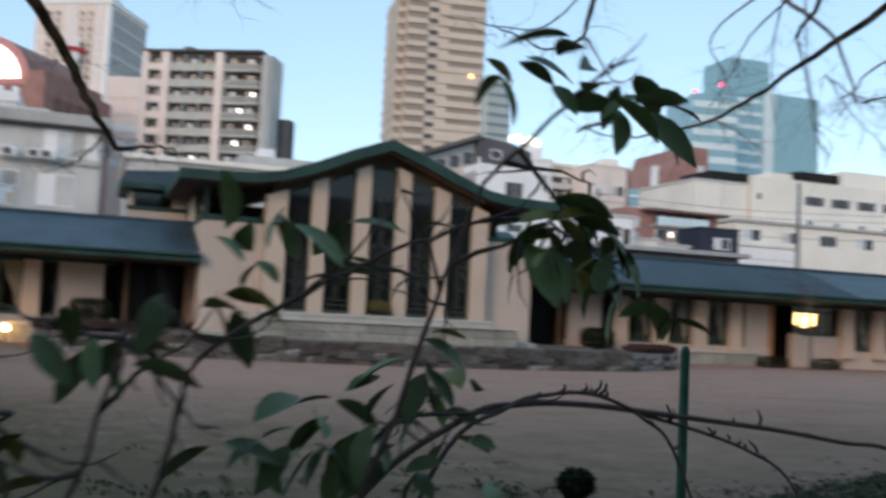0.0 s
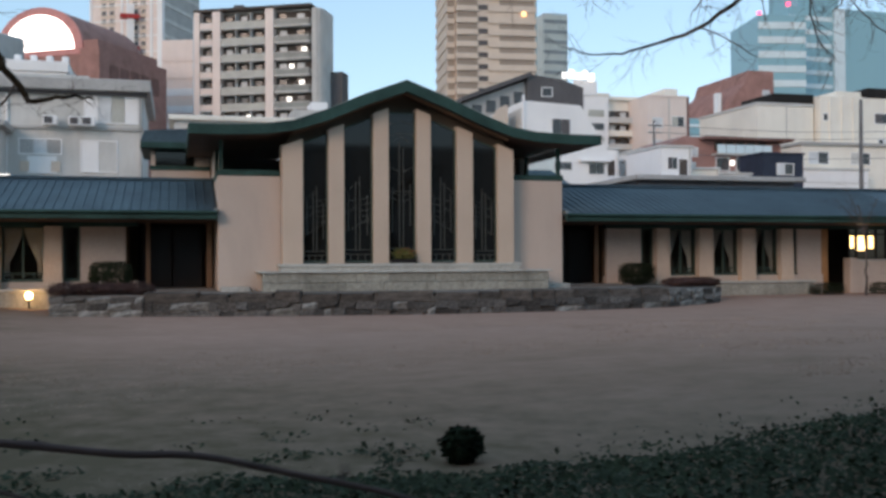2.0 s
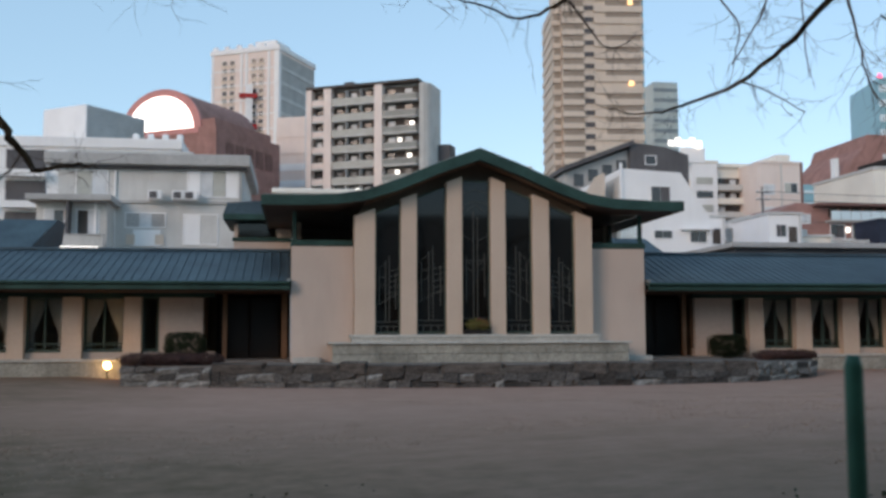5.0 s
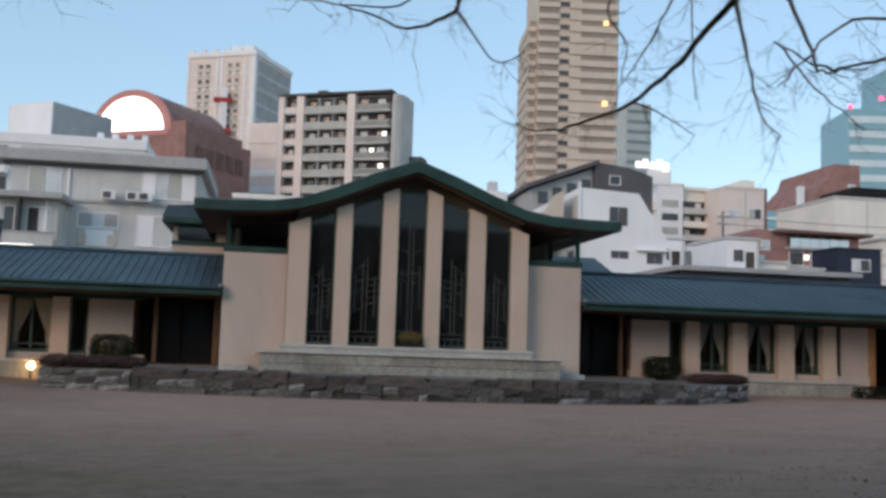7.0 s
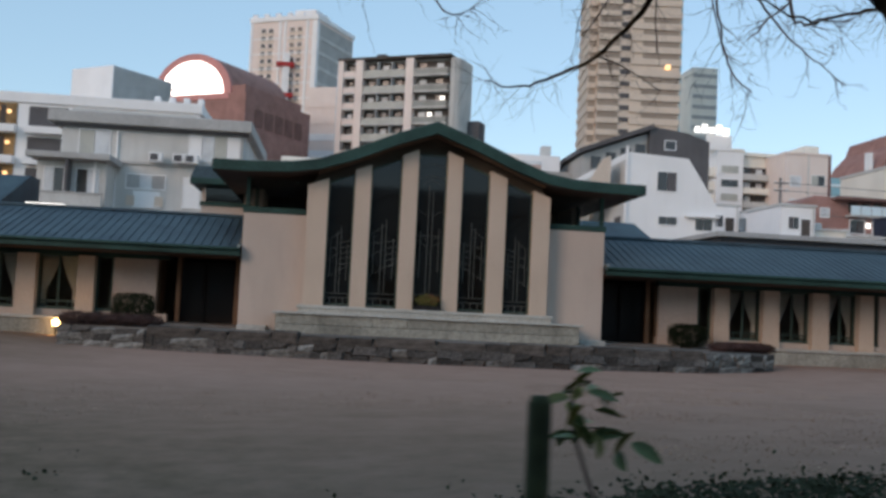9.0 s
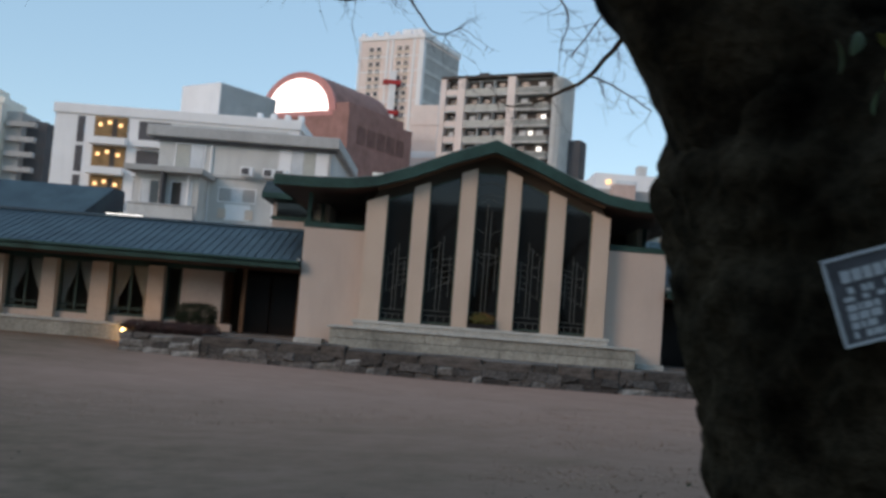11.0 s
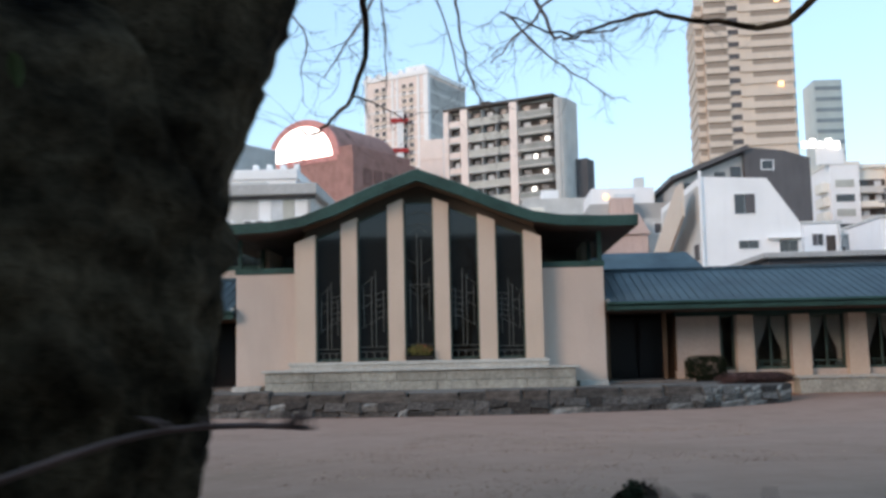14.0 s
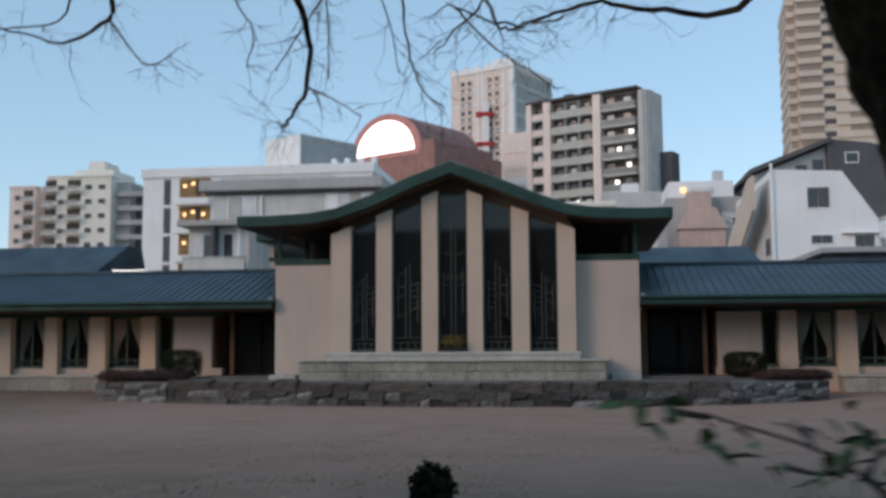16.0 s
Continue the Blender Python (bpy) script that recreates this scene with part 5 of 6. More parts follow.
box("lit_panel", (13.9, 15.8, 60.9, 60.99, 15.0, 15.6), "netpane", g)
box("roof_vent", (16.0, 16.9, 62, 63, 16.203, 17.3), "lightgrey", g, bevel=0.05)
box("side_annexe", (16.2, 19.4, 58.6, 59.9, -0.5, 13.0), "lightgrey", g)
house_window(g, 17.0, 18.4, 11.6, 12.6, 58.6, ("darkgrey", "glassfar"), 2)
box("lamp_sign", (13.0, 13.4, 60.8, 60.95, 15.2, 15.6), "lampdim", g, "small warm lit sign")
prism("roof", [(12.2, 11.4), (16.4, 11.4), (15.4, 13.2), (13.2, 13.2)], 56.5, 58.4, "stairpink", g)
box("porch_body", (12.4, 16.2, 56.8, 58.4, -0.5, 11.39), "stairpink", g)
g = thing("low_roof_house", (1, 50, 0), "low house with a broad pale flat roof", "house")
box("body", (-7.0, 6.2, 46, 60, -0.5, 12.0), "lightgrey", g)
box("roof_edge", (-7.4, 6.6, 45.6, 60.4, 12.003, 12.4), "cream", g, bevel=0.05)
g = thing("grey_back_house", (10, 90, 0), "plain grey building seen over the gable", "building")
box("body", (6.5, 17.5, 88, 100, -0.5, 19.5), "lightgrey", g)
box("roof_house", (9, 11, 90, 94, 19.503, 20.8), "white", g)

# teal glass office towers
root, put, spot, a = block("glass_tower", (119.0, 148.2), 11, 10.0, 16, 51.8, "teal", "teal glass office tower with pale floor bands", "tower")
for f in range(14):
    put("floor_band", -10.05, 0.05, -0.15, -0.02, 48.9 - 3.0 * f, 50.3 - 3.0 * f, "tealband")
put("beacon", -9.7, -9.1, 0.6, 1.2, 51.803, 52.7, "beacon", "red aircraft beacon")
root, put, spot, a = block("glass_tower", (150.0, 160), 0, 27.0, 14, 57.0, "teal", "higher teal glass office tower with a raised middle", "tower")
put("upper", -24.0, -13.5, 1, 12, 57.003, 64.5, "teal")
for f in range(16):
    put("floor_band", -27.05, -16, -0.15, -0.02, 54.0 - 3.0 * f, 55.0 - 3.0 * f, "tealband")
put("pale_pier", -15.6, -12.9, -0.5, -0.02, -0.5, 57, "tealband")
put("beacon", -26.7, -26.0, 0.6, 1.3, 57.003, 58.0, "beacon", "red aircraft beacon")

# ---- bare cherry trees ----
def twigs_on(bm, line, rnd, count, length, drop=0.35, depth=1, r0=0.0052):
    """Fine crooked side twigs along a branch, each with smaller ones."""
    for i in range(count):
        k = rnd.uniform(0.15, 1.0) * (len(line) - 1)
        j = int(min(k, len(line) - 2))
        p = line[j].lerp(line[j + 1], k - j)
        ax = (line[j + 1] - line[j]).normalized()
        d = (ax * rnd.uniform(0.3, 1.0) + Vector((rnd.gauss(0, 0.8), rnd.gauss(0, 0.5), rnd.gauss(-drop, 0.5)))).normalized()
        n = 5
        step = length * rnd.uniform(0.5, 1.2) / n
        pts = [p.copy()]
        for q in range(n):
            d = (d + Vector((rnd.gauss(0, 0.25), rnd.gauss(0, 0.2), rnd.gauss(0.04, 0.22)))).normalized()
            pts.append(pts[-1] + d * step)
        add_tube(bm, pts, [r0 * (1 - 0.16 * q) for q in range(n + 1)], 4)
        if depth:
            twigs_on(bm, pts, rnd, 3, length * 0.5, drop, depth - 1, r0 * 0.62)


def limb(tree, points, r0, r1, rnd, twigs=0, length=0.8, name="limb", bark="bark", steps=5):
    line = bend(points, steps)
    n = len(line)
    for i in range(1, n - 1):
        line[i] = line[i] + Vector((rnd.gauss(0, 1), rnd.gauss(0, 1), rnd.gauss(0, 1))) * min(0.02, r0 * 0.3)
    bm = bmesh.new()
    add_tube(bm, line, [r0 + (r1 - r0) * (i / (n - 1)) ** 0.5 for i in range(n)], 8 if r0 > 0.04 else 6)
    ob = part(name, bm, bark, tree, smooth=True)
    if twigs:
        bm = bmesh.new()
        twigs_on(bm, line[n // 4:], rnd, twigs, length)
        t = part("crown", bm, "twig", tree)
        t["kind"] = "stuff"
    return ob


def trunk(tree, points, radii, seed, seg=72, name="trunk"):
    """A gnarled trunk with fissured, lumpy bark."""
    line = bend(points, 14)
    n = len(line)
    m = len(radii) - 1
    bm = bmesh.new()
    rings = []
    for i, c in enumerate(line):
        f = i / (n - 1) * m
        j = min(int(f), m - 1)
        r = radii[j] + (radii[j + 1] - radii[j]) * (f - j)
        ring = []
        for k in range(seg):
            t = k * math.tau / seg
            d = Vector((math.cos(t), math.sin(t), 0))
            p = c + d * r
            lump = 0.11 * noise.noise((d.x * 1.5 + seed, d.y * 1.5, p.z * 1.4)) + 0.09 * noise.noise((d.x * 4, d.y * 4 + seed, p.z * 3.6))
            fiss = 0.030 * abs(noise.noise((d.x * 8 + seed, d.y * 8, p.z * 2.2))) + 0.016 * noise.noise((d.x * 20, d.y * 20, p.z * 7 + seed)) + 0.022 * noise.noise((d.x * 9, d.y * 9, p.z * 8 + seed)) - 0.016 * max(0, noise.noise((d.x * 3.2, d.y * 3.2 + seed, p.z * 0.8)))
            ring.append(bm.verts.new(c + d * (r * (1 + lump * 0.7) + 2.0 * fiss * (r / 0.6))))
        rings.append(ring)
    for r, s in zip(rings, rings[1:]):
        for k in range(seg):
            bm.faces.new((r[k], r[(k + 1) % seg], s[(k + 1) % seg], s[k]))
    bm.faces.new(rings[0][::-1])
    bm.faces.new(rings[-1])
    return part(name, bm, "bark", tree, smooth=True)


def leaf_mesh(name, material, length=0.085, width=0.038):
    """A pointed oval leaf, folded along its rib and drooping at the tip."""
    bm = bmesh.new()
    rib, left, right = [], [], []
    for i in range(6):
        t = i / 5
        w = width / 2 * math.sin(math.pi * min(1, t * 0.97 + 0.02)) ** 0.7
        z = -0.22 * length * t * t
        rib.append(bm.verts.new((t * length, 0, z)))
        left.append(bm.verts.new((t * length, w, z + w * 0.35)))
        right.append(bm.verts.new((t * length, -w, z + w * 0.35)))
    for i in range(5):
        bm.faces.new((rib[i], rib[i + 1], left[i + 1], left[i]))
        bm.faces.new((rib[i + 1], rib[i], right[i], right[i + 1]))
    me = bpy.data.meshes.new(name)
    bm.normal_update()
    bm.to_mesh(me)
    bm.free()
    me.materials.append(M[material])
    me.polygons.foreach_set("use_smooth", [True] * len(me.polygons))
    return me


LEAVES = [leaf_mesh("leaf", "leaf"), leaf_mesh("leaf_long", "leaf", 0.10, 0.04), leaf_mesh("leaf_yellow", "leafyel", 0.07, 0.034), leaf_mesh("leaf_red", "leafred", 0.06, 0.03), leaf_mesh("leaf_dark", "leafdark"), leaf_mesh("leaf_dark_long", "leafdark", 0.10, 0.04)]


def leaves(parent, c, r, count, rnd, kinds=(0, 1), size=1.0, droop=0.0):
    for i in range(count):
        at = [c[q] + rnd.gauss(0, 0.5) * r[q] for q in range(3)]
        ob = link("leaf", LEAVES[rnd.choice(kinds)], parent)
        ob.location = at
        ob.rotation_euler = (rnd.uniform(-0.9, 0.9), droop + rnd.uniform(-0.4, 0.9) * (1 - 0.4 * droop), rnd.uniform(0, math.tau))
        k = size * rnd.uniform(0.7, 1.25)
        ob.scale = (k, k, k)


rnd = random.Random(11)
Y = -18.5
old = thing("old_cherry_tree", (0.45, -27.1, 0.4), "old leafless cherry tree with a thick dark fissured trunk", "tree")
trunk(old, [(0.52, -27.06, 0.1), (0.507, -27.06, 0.5), (0.494, -27.06, 0.9), (0.481, -27.04, 1.3), (0.447, -26.98, 1.7), (0.428, -26.9, 2.1), (0.40, -26.85, 2.5), (0.33, -26.8, 2.8)], [0.58, 0.57, 0.60, 0.66, 0.71, 0.75, 0.68, 0.5], 3)
trunk(old, [(0.36, -26.9, 1.7), (0.16, -26.92, 2.2), (-0.08, -26.92, 2.65), (-0.62, -26.7, 3.4), (-1.5, -26.0, 4.5), (-1.9, -24.5, 5.8)], [0.42, 0.46, 0.47, 0.40, 0.26, 0.18], 8, 30, "fork")
trunk(old, [(0.56, -26.9, 1.7), (0.755, -26.64, 2.5), (1.03, -26.4, 3.3), (1.5, -25.9, 4.7), (1.5, -24.5, 6.0)], [0.52, 0.50, 0.43, 0.28, 0.18], 5, 30, "fork")
limb(old, [(-1.9, -24.5, 5.8), (-0.6, -22.0, 7.0), (1.4, -19.8, 7.0), (1.75, Y, 6.14)], 0.10, 0.03, rnd, 8, 0.7)
limb(old, [(1.78, Y, 6.1), (1.84, Y - 0.2, 5.37), (2.0, Y - 0.2, 4.62), (2.32, Y - 0.2, 4.26)], 0.028, 0.008, rnd, 12, 0.7, "branch", "twig")
limb(old, [(2.0, Y + 0.6, 7.0), (2.53, Y, 6.21), (2.9, Y, 5.38), (3.15, Y, 5.29), (3.73, Y, 5.37)], 0.05, 0.01, rnd, 14, 0.7, "branch", "twig")
limb(old, [(1.2, -19.9, 6.9), (0.87, Y, 6.06), (0.6, Y, 5.5), (0.19, Y, 4.86)], 0.03, 0.008, rnd, 10, 0.7, "branch", "twig")
limb(old, [(1.5, -24.5, 6.0), (1.0, -21.8, 7.0), (0.6, -19.8, 6.7), (0.45, -19.3, 6.5)], 0.09, 0.02, rnd, 6, 0.7)
limb(old, [(1.5, -24.5, 6.0), (1.2, -22.0, 5.95), (0.9, -20.3, 5.5), (0.76, -19.1, 5.08), (0.45, -18.1, 4.74), (0.0, -17.2, 4.58), (-0.35, -16.4, 4.65), (-0.6, -15.8, 4.85)], 0.085, 0.008, rnd, 22, 0.8)
limb(old, [(0.45, -18.1, 4.74), (0.66, -18.2, 4.66), (1.25, -18.4, 4.29)], 0.02, 0.007, rnd, 8, 0.5, "branch", "twig")
limb(old, [(0.5, -19.6, 6.5), (-0.17, -19.0, 5.8), (0.06, -19.0, 5.21), (-0.01, -19.0, 4.78)], 0.024, 0.007, rnd, 8, 0.6, "branch", "twig")
limb(old, [(0.6, -19.8, 6.7), (0.92, -19.0, 5.74), (0.99, -19.0, 4.6)], 0.022, 0.007, rnd, 8, 0.6, "branch", "twig")
limb(old, [(0.7, -20, 6.8), (1.55, -19.0, 5.7), (1.83, -19.0, 4.63)], 0.022, 0.007, rnd, 8, 0.6, "branch", "twig")
limb(old, [(-1.9, -24.5, 5.8), (-2.0, -21.5, 7.0), (-2.0, -19.3, 6.6), (-1.98, Y, 5.89), (-2.1, Y, 5.6), (-2.64, Y, 5.37), (-3.5, Y, 5.60)], 0.10, 0.010, rnd, 14, 0.7)
limb(old, [(-2.0, Y, 5.62), (-1.75, Y, 5.3), (-1.49, Y, 5.02), (-1.19, Y, 5.12)], 0.022, 0.007, rnd, 8, 0.5, "branch", "twig")
limb(old, [(-2.0, -19.4, 6.6), (-2.6, Y, 5.75), (-3.3, Y, 5.6), (-4.2, Y, 5.62)], 0.026, 0.007, rnd, 10, 0.6, "branch", "twig")
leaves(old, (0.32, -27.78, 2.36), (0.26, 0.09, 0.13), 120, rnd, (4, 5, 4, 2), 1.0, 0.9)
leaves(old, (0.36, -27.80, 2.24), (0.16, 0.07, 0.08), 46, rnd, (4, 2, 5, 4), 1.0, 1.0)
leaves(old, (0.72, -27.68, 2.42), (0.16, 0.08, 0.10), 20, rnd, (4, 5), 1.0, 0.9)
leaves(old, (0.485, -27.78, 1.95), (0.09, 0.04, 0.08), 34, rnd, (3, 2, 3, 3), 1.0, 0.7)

# tilted grey plate on the trunk, its writing too small to read
pl = thing("tree_plate", (0.113, -27.74, 1.68), "tilted grey enamel notice plate with white lines on the trunk", "plate")
bm = bmesh.new()
add_box(bm, -0.124, 0.124, -0.006, 0.006, -0.132, 0.132)
bmesh.ops.bevel(bm, geom=bm.edges[:], offset=0.003, segments=1, affect="EDGES")
face = pose(0.108, -27.70, 1.685, 0, -19.5, 0) @ pose(0, 0, 0, 0, 0, -8)
bm.transform(face)
part("backing", bm, "platedark", pl)


def plate_bar(x0, x1, z0, z1, name="line"):
    bm = bmesh.new()
    add_box(bm, x0, x1, -0.010, -0.0065, z0, z1)
    bm.transform(face)
    part(name, bm, "platetext", pl)


for x0, x1, z0, z1 in ((-0.128, 0.128, 0.122, 0.132), (-0.128, 0.128, -0.132, -0.122), (-0.128, -0.118, -0.12, 0.12), (0.118, 0.128, -0.12, 0.12)):
    plate_bar(x0, x1, z0, z1, "rim")
for x0, x1 in ((-0.085, -0.058), (-0.052, -0.026), (-0.020, 0.004), (0.010, 0.034), (0.040, 0.064)):
    plate_bar(x0, x1, 0.052, 0.088)
lines = random.Random(31)
for z, h, gap in ((0.028, 0.010, 0.15), (0.004, 0.007, 0.4), (-0.022, 0.010, 0.3), (-0.048, 0.011, 0.2), (-0.074, 0.010, 0.25), (-0.101, 0.010, 0.4)):
    x = -0.092
    while x < 0.085:
        w = lines.uniform(0.010, 0.030)
        if lines.random() > gap:
            plate_bar(x, min(x + w, 0.094), z - h, z + h)
        x += w + 0.005
bm = bmesh.new()
add_tube(bm, [face @ Vector((0, 0.01, 0.10)), face @ Vector((0, 0.20, 0.10))], [0.006, 0.006], 6)
part("nail", bm, "wire", pl)

rnd = random.Random(5)
second = thing("cherry_tree", (5.42, -27.2, 0.4), "leafless cherry tree with a dark leaning trunk", "tree")
trunk(second, [(5.75, -27.2, 0.1), (5.55, -27.2, 1.0), (5.35, -27.2, 1.9), (5.15, -27.2, 2.6), (4.95, -27.1, 3.4)], [0.72, 0.60, 0.56, 0.55, 0.45], 21)
trunk(second, [(5.0, -27.1, 3.2), (5.2, -25.5, 4.8), (6.0, -23.0, 6.2)], [0.40, 0.26, 0.16], 9, 20, "fork")
limb(second, [(6.0, -23.0, 6.2), (6.8, -20.5, 6.4), (5.9, Y, 5.50), (5.06, Y, 5.37), (4.3, Y, 5.50), (3.75, Y, 5.46), (3.07, Y, 5.30), (2.32, Y, 5.62)], 0.085, 0.010, rnd, 24, 0.7)
limb(second, [(2.4, Y, 5.58), (2.86, Y, 5.07), (3.3, Y, 4.75), (3.66, Y, 4.49)], 0.02, 0.006, rnd, 8, 0.5, "branch", "twig")
limb(second, [(6.6, -20.2, 6.4), (4.6, -19, 6.0), (3.3, -18.8, 5.9), (2.6, -18.8, 5.3), (2.2, -18.8, 4.9)], 0.05, 0.008, rnd, 16, 0.7, "branch", "twig")

rnd = random.Random(7)
third = thing("cherry_tree", (-13.5, -24.5, 0.0), "leafless cherry tree with one low reaching limb", "tree")
trunk(third, [(-13.5, -24.5, -0.3), (-13.4, -24.4, 1.2), (-13.1, -24.2, 2.6), (-12.8, -23.8, 3.8)], [0.55, 0.42, 0.38, 0.30], 31)
limb(third, [(-12.8, -23.8, 3.7), (-11.5, -21.5, 5.6), (-10.2, -19.3, 5.6), (-9.37, Y, 4.71), (-9.0, Y, 4.12), (-8.72, Y, 3.65), (-8.43, Y, 3.28), (-8.1, Y, 3.36), (-7.75, Y, 3.33)], 0.17, 0.012, rnd, 16, 0.6)
limb(third, [(-8.62, Y, 3.5), (-8.85, Y, 3.15), (-9.2, Y, 2.95)], 0.022, 0.007, rnd, 6, 0.5, "branch", "twig")
limb(third, [(-12.8, -23.8, 3.7), (-12.2, -20.0, 6.2), (-10.0, -18.0, 6.6), (-8.0, -17.5, 6.1), (-7.0, -17.5, 5.9)], 0.12, 0.01, rnd, 20, 0.9)

# ---- camellia beside the footway ----
rnd = random.Random(4)
cam_bush = thing("camellia_bush", (-8.7, -29.75, 0.2), "straggling evergreen camellia with glossy pointed leaves", "bush")
stems = [
    [(-8.75, -29.9, 0.0), (-8.62, -30.0, 0.75), (-8.49, -30.05, 1.135), (-8.446, -30.05, 1.315), (-8.29, -30.05, 1.426), (-8.13, -30.06, 1.51), (-7.96, -30.1, 1.58)],
    [(-8.5, -29.85, 0.0), (-8.3, -29.95, 0.7), (-8.15, -30.08, 1.24), (-8.07, -30.1, 1.50), (-8.03, -30.12, 1.61), (-7.89, -30.18, 1.77)],
    [(-8.8, -29.9, 0.0), (-8.7, -29.95, 0.8), (-8.574, -30.0, 1.225), (-8.55, -30.0, 1.376)],
    [(-8.55, -29.8, 0.0), (-8.35, -29.85, 0.7), (-8.2, -29.92, 1.1), (-8.05, -29.95, 1.28)],
    [(-9.0, -29.8, 0.0), (-9.0, -29.8, 0.7), (-8.85, -29.85, 1.1), (-8.7, -29.9, 1.22)],
]
for st in stems:
    limb(cam_bush, st, 0.008, 0.003, rnd, 5, 0.22, "stem", "vine")
CLUMPS = (
    ((-7.84, -30.2, 1.765), (0.12, 0.06, 0.05), 15), ((-8.02, -30.2, 1.79), (0.10, 0.06, 0.05), 6),
    ((-7.92, -30.17, 1.55), (0.11, 0.06, 0.045), 22), ((-7.86, -30.17, 1.50), (0.13, 0.06, 0.04), 14), ((-7.70, -30.15, 1.44), (0.06, 0.05, 0.03), 4),
    ((-8.28, -30.02, 1.53), (0.16, 0.08, 0.06), 14), ((-8.38, -30.02, 1.44), (0.12, 0.08, 0.06), 9), ((-8.58, -30.0, 1.33), (0.10, 0.08, 0.06), 9),
    ((-8.09, -29.95, 1.28), (0.14, 0.08, 0.07), 16), ((-8.22, -29.95, 1.20), (0.12, 0.08, 0.06), 14), ((-8.05, -29.95, 1.15), (0.16, 0.08, 0.07), 14),
    ((-8.40, -29.95, 1.18), (0.10, 0.08, 0.06), 6), ((-8.75, -29.9, 1.15), (0.20, 0.10, 0.10), 16),
)
for c, r, n in CLUMPS:
    leaves(cam_bush, c, r, n, rnd, (0, 1, 0, 1, 0, 2), 1.0, 0.2)

# ---- fence with brambles ----
fence = thing("post_fence", (-2.3, -29, 0.3), "row of thin green posts with sagging wires", "fence")
for i in range(-1, 6):
    x = -7.1 + 2.39 * i
    bm = bmesh.new()
    y, z = (-28.75, 1.245) if i == 2 else (-28.96, 1.43) if i == 4 else (-28.92, 1.36) if i == 3 else (-29.32, 1.34)
    x += 0.12 * (i == 4) + 0.05 * (i == 1) + 0.05 * (i == 3) - 0.04 * (i == 0)
    add_tube(bm, [(x, y, -0.1), (x, y, z), (x, y, z + 0.015)], [0.0125, 0.0125, 0.008] if i not in (2, 3, 4) else [0.017, 0.017, 0.014] if i == 4 else [0.020, 0.020, 0.018] if i == 3 else [0.022, 0.022, 0.016], 10)
    part("post", bm, "post" if i != 2 else "weed", fence, "" if i != 2 else "mossy wooden post", smooth=True)
for i in range(-1, 5):
    x = -7.1 + 2.39 * i
    bm = bmesh.new()
    add_tube(bm, bend([(x, -29.216, 0.72), (x + 1.18, -29.216, 0.67), (x + 2.39, -29.216, 0.72)], 5), [0.0022] * 11, 5)
    part("wire", bm, "wire", fence)
rnd = random.Random(9)


def bramble(points, r0, label):
    b = thing("bramble", points[0], label, "bramble", "brambles along the fence")
    line = bend(points, 6)
    bm = bmesh.new()
    add_tube(bm, line, [r0 * (1 - 0.5 * i / len(line)) for i in range(len(line))], 6)
    part("stem", bm, "vine", b, smooth=True)
    for i in range(11):
        bm = bmesh.new()
        p = line[rnd.randrange(2, len(line) - 1)]
        d = Vector((rnd.gauss(0, 0.4), rnd.gauss(0, 0.3), rnd.uniform(0.2, 1))).normalized()
        q = p + d * rnd.uniform(0.015, 0.045)
        add_tube(bm, [p, (p + q) / 2 + Vector((0.008, 0, 0)), q], [0.005, 0.004, 0.002], 4)
        part("side_shoot", bm, "vine", b)
    return b


LB = "arching leafless reddish bramble stem along the fence"
bramble([(-8.5, -29.5, 0.3), (-8.1, -29.58, 0.98), (-7.86, -29.6, 1.185), (-7.72, -29.6, 1.222), (-7.56, -29.6, 1.223), (-7.40, -29.6, 1.208), (-7.2, -29.6, 1.188), (-7.04, -29.6, 1.170), (-6.88, -29.6, 1.146), (-6.70, -29.6, 1.12), (-6.3, -29.5, 0.95), (-6.0, -29.4, 0.5)], 0.009, LB)
bramble([(-8.2, -29.65, 0.4), (-7.95, -29.68, 1.08), (-7.80, -29.7, 1.222), (-7.70, -29.7, 1.252), (-7.62, -29.7, 1.256), (-7.545, -29.7, 1.237), (-7.48, -29.7, 1.203), (-7.41, -29.7, 1.142), (-7.3, -29.7, 0.9)], 0.006, LB)
bramble([(-7.43, -29.6, 1.205), (-7.26, -29.58, 1.165), (-7.10, -29.55, 1.115), (-6.95, -29.5, 1.04), (-6.8, -29.45, 0.85)], 0.005, LB)
bramble([(0.85, -28.95, 0.7), (1.05, -29.0, 1.12), (1.22, -29.0, 1.275), (1.42, -29.0, 1.39), (1.58, -29.0, 1.45), (1.70, -29.0, 1.483), (1.80, -28.98, 1.488), (1.88, -28.97, 1.483)], 0.0065, LB)
bramble([(1.7, -28.85, 0.7), (1.95, -28.9, 1.2), (2.10, -28.9, 1.311), (2.17, -28.9, 1.337), (2.275, -28.9, 1.349), (2.38, -28.9, 1.347), (2.45, -28.9, 1.342), (2.55, -28.9, 1.327), (2.75, -28.88, 1.24), (3.1, -28.8, 0.7)], 0.0065, LB)
bramble([(1.75, -28.8, 0.6), (2.0, -28.85, 1.30), (2.12, -28.88, 1.355), (2.247, -28.9, 1.369), (2.349, -28.9, 1.367), (2.421, -28.9, 1.358), (2.491, -28.9, 1.347), (2.57, -28.9, 1.345), (2.674, -28.9, 1.332), (2.72, -28.9, 1.312), (2.767, -28.9, 1.288), (2.85, -28.9, 1.255), (3.0, -28.85, 0.9)], 0.006, LB)
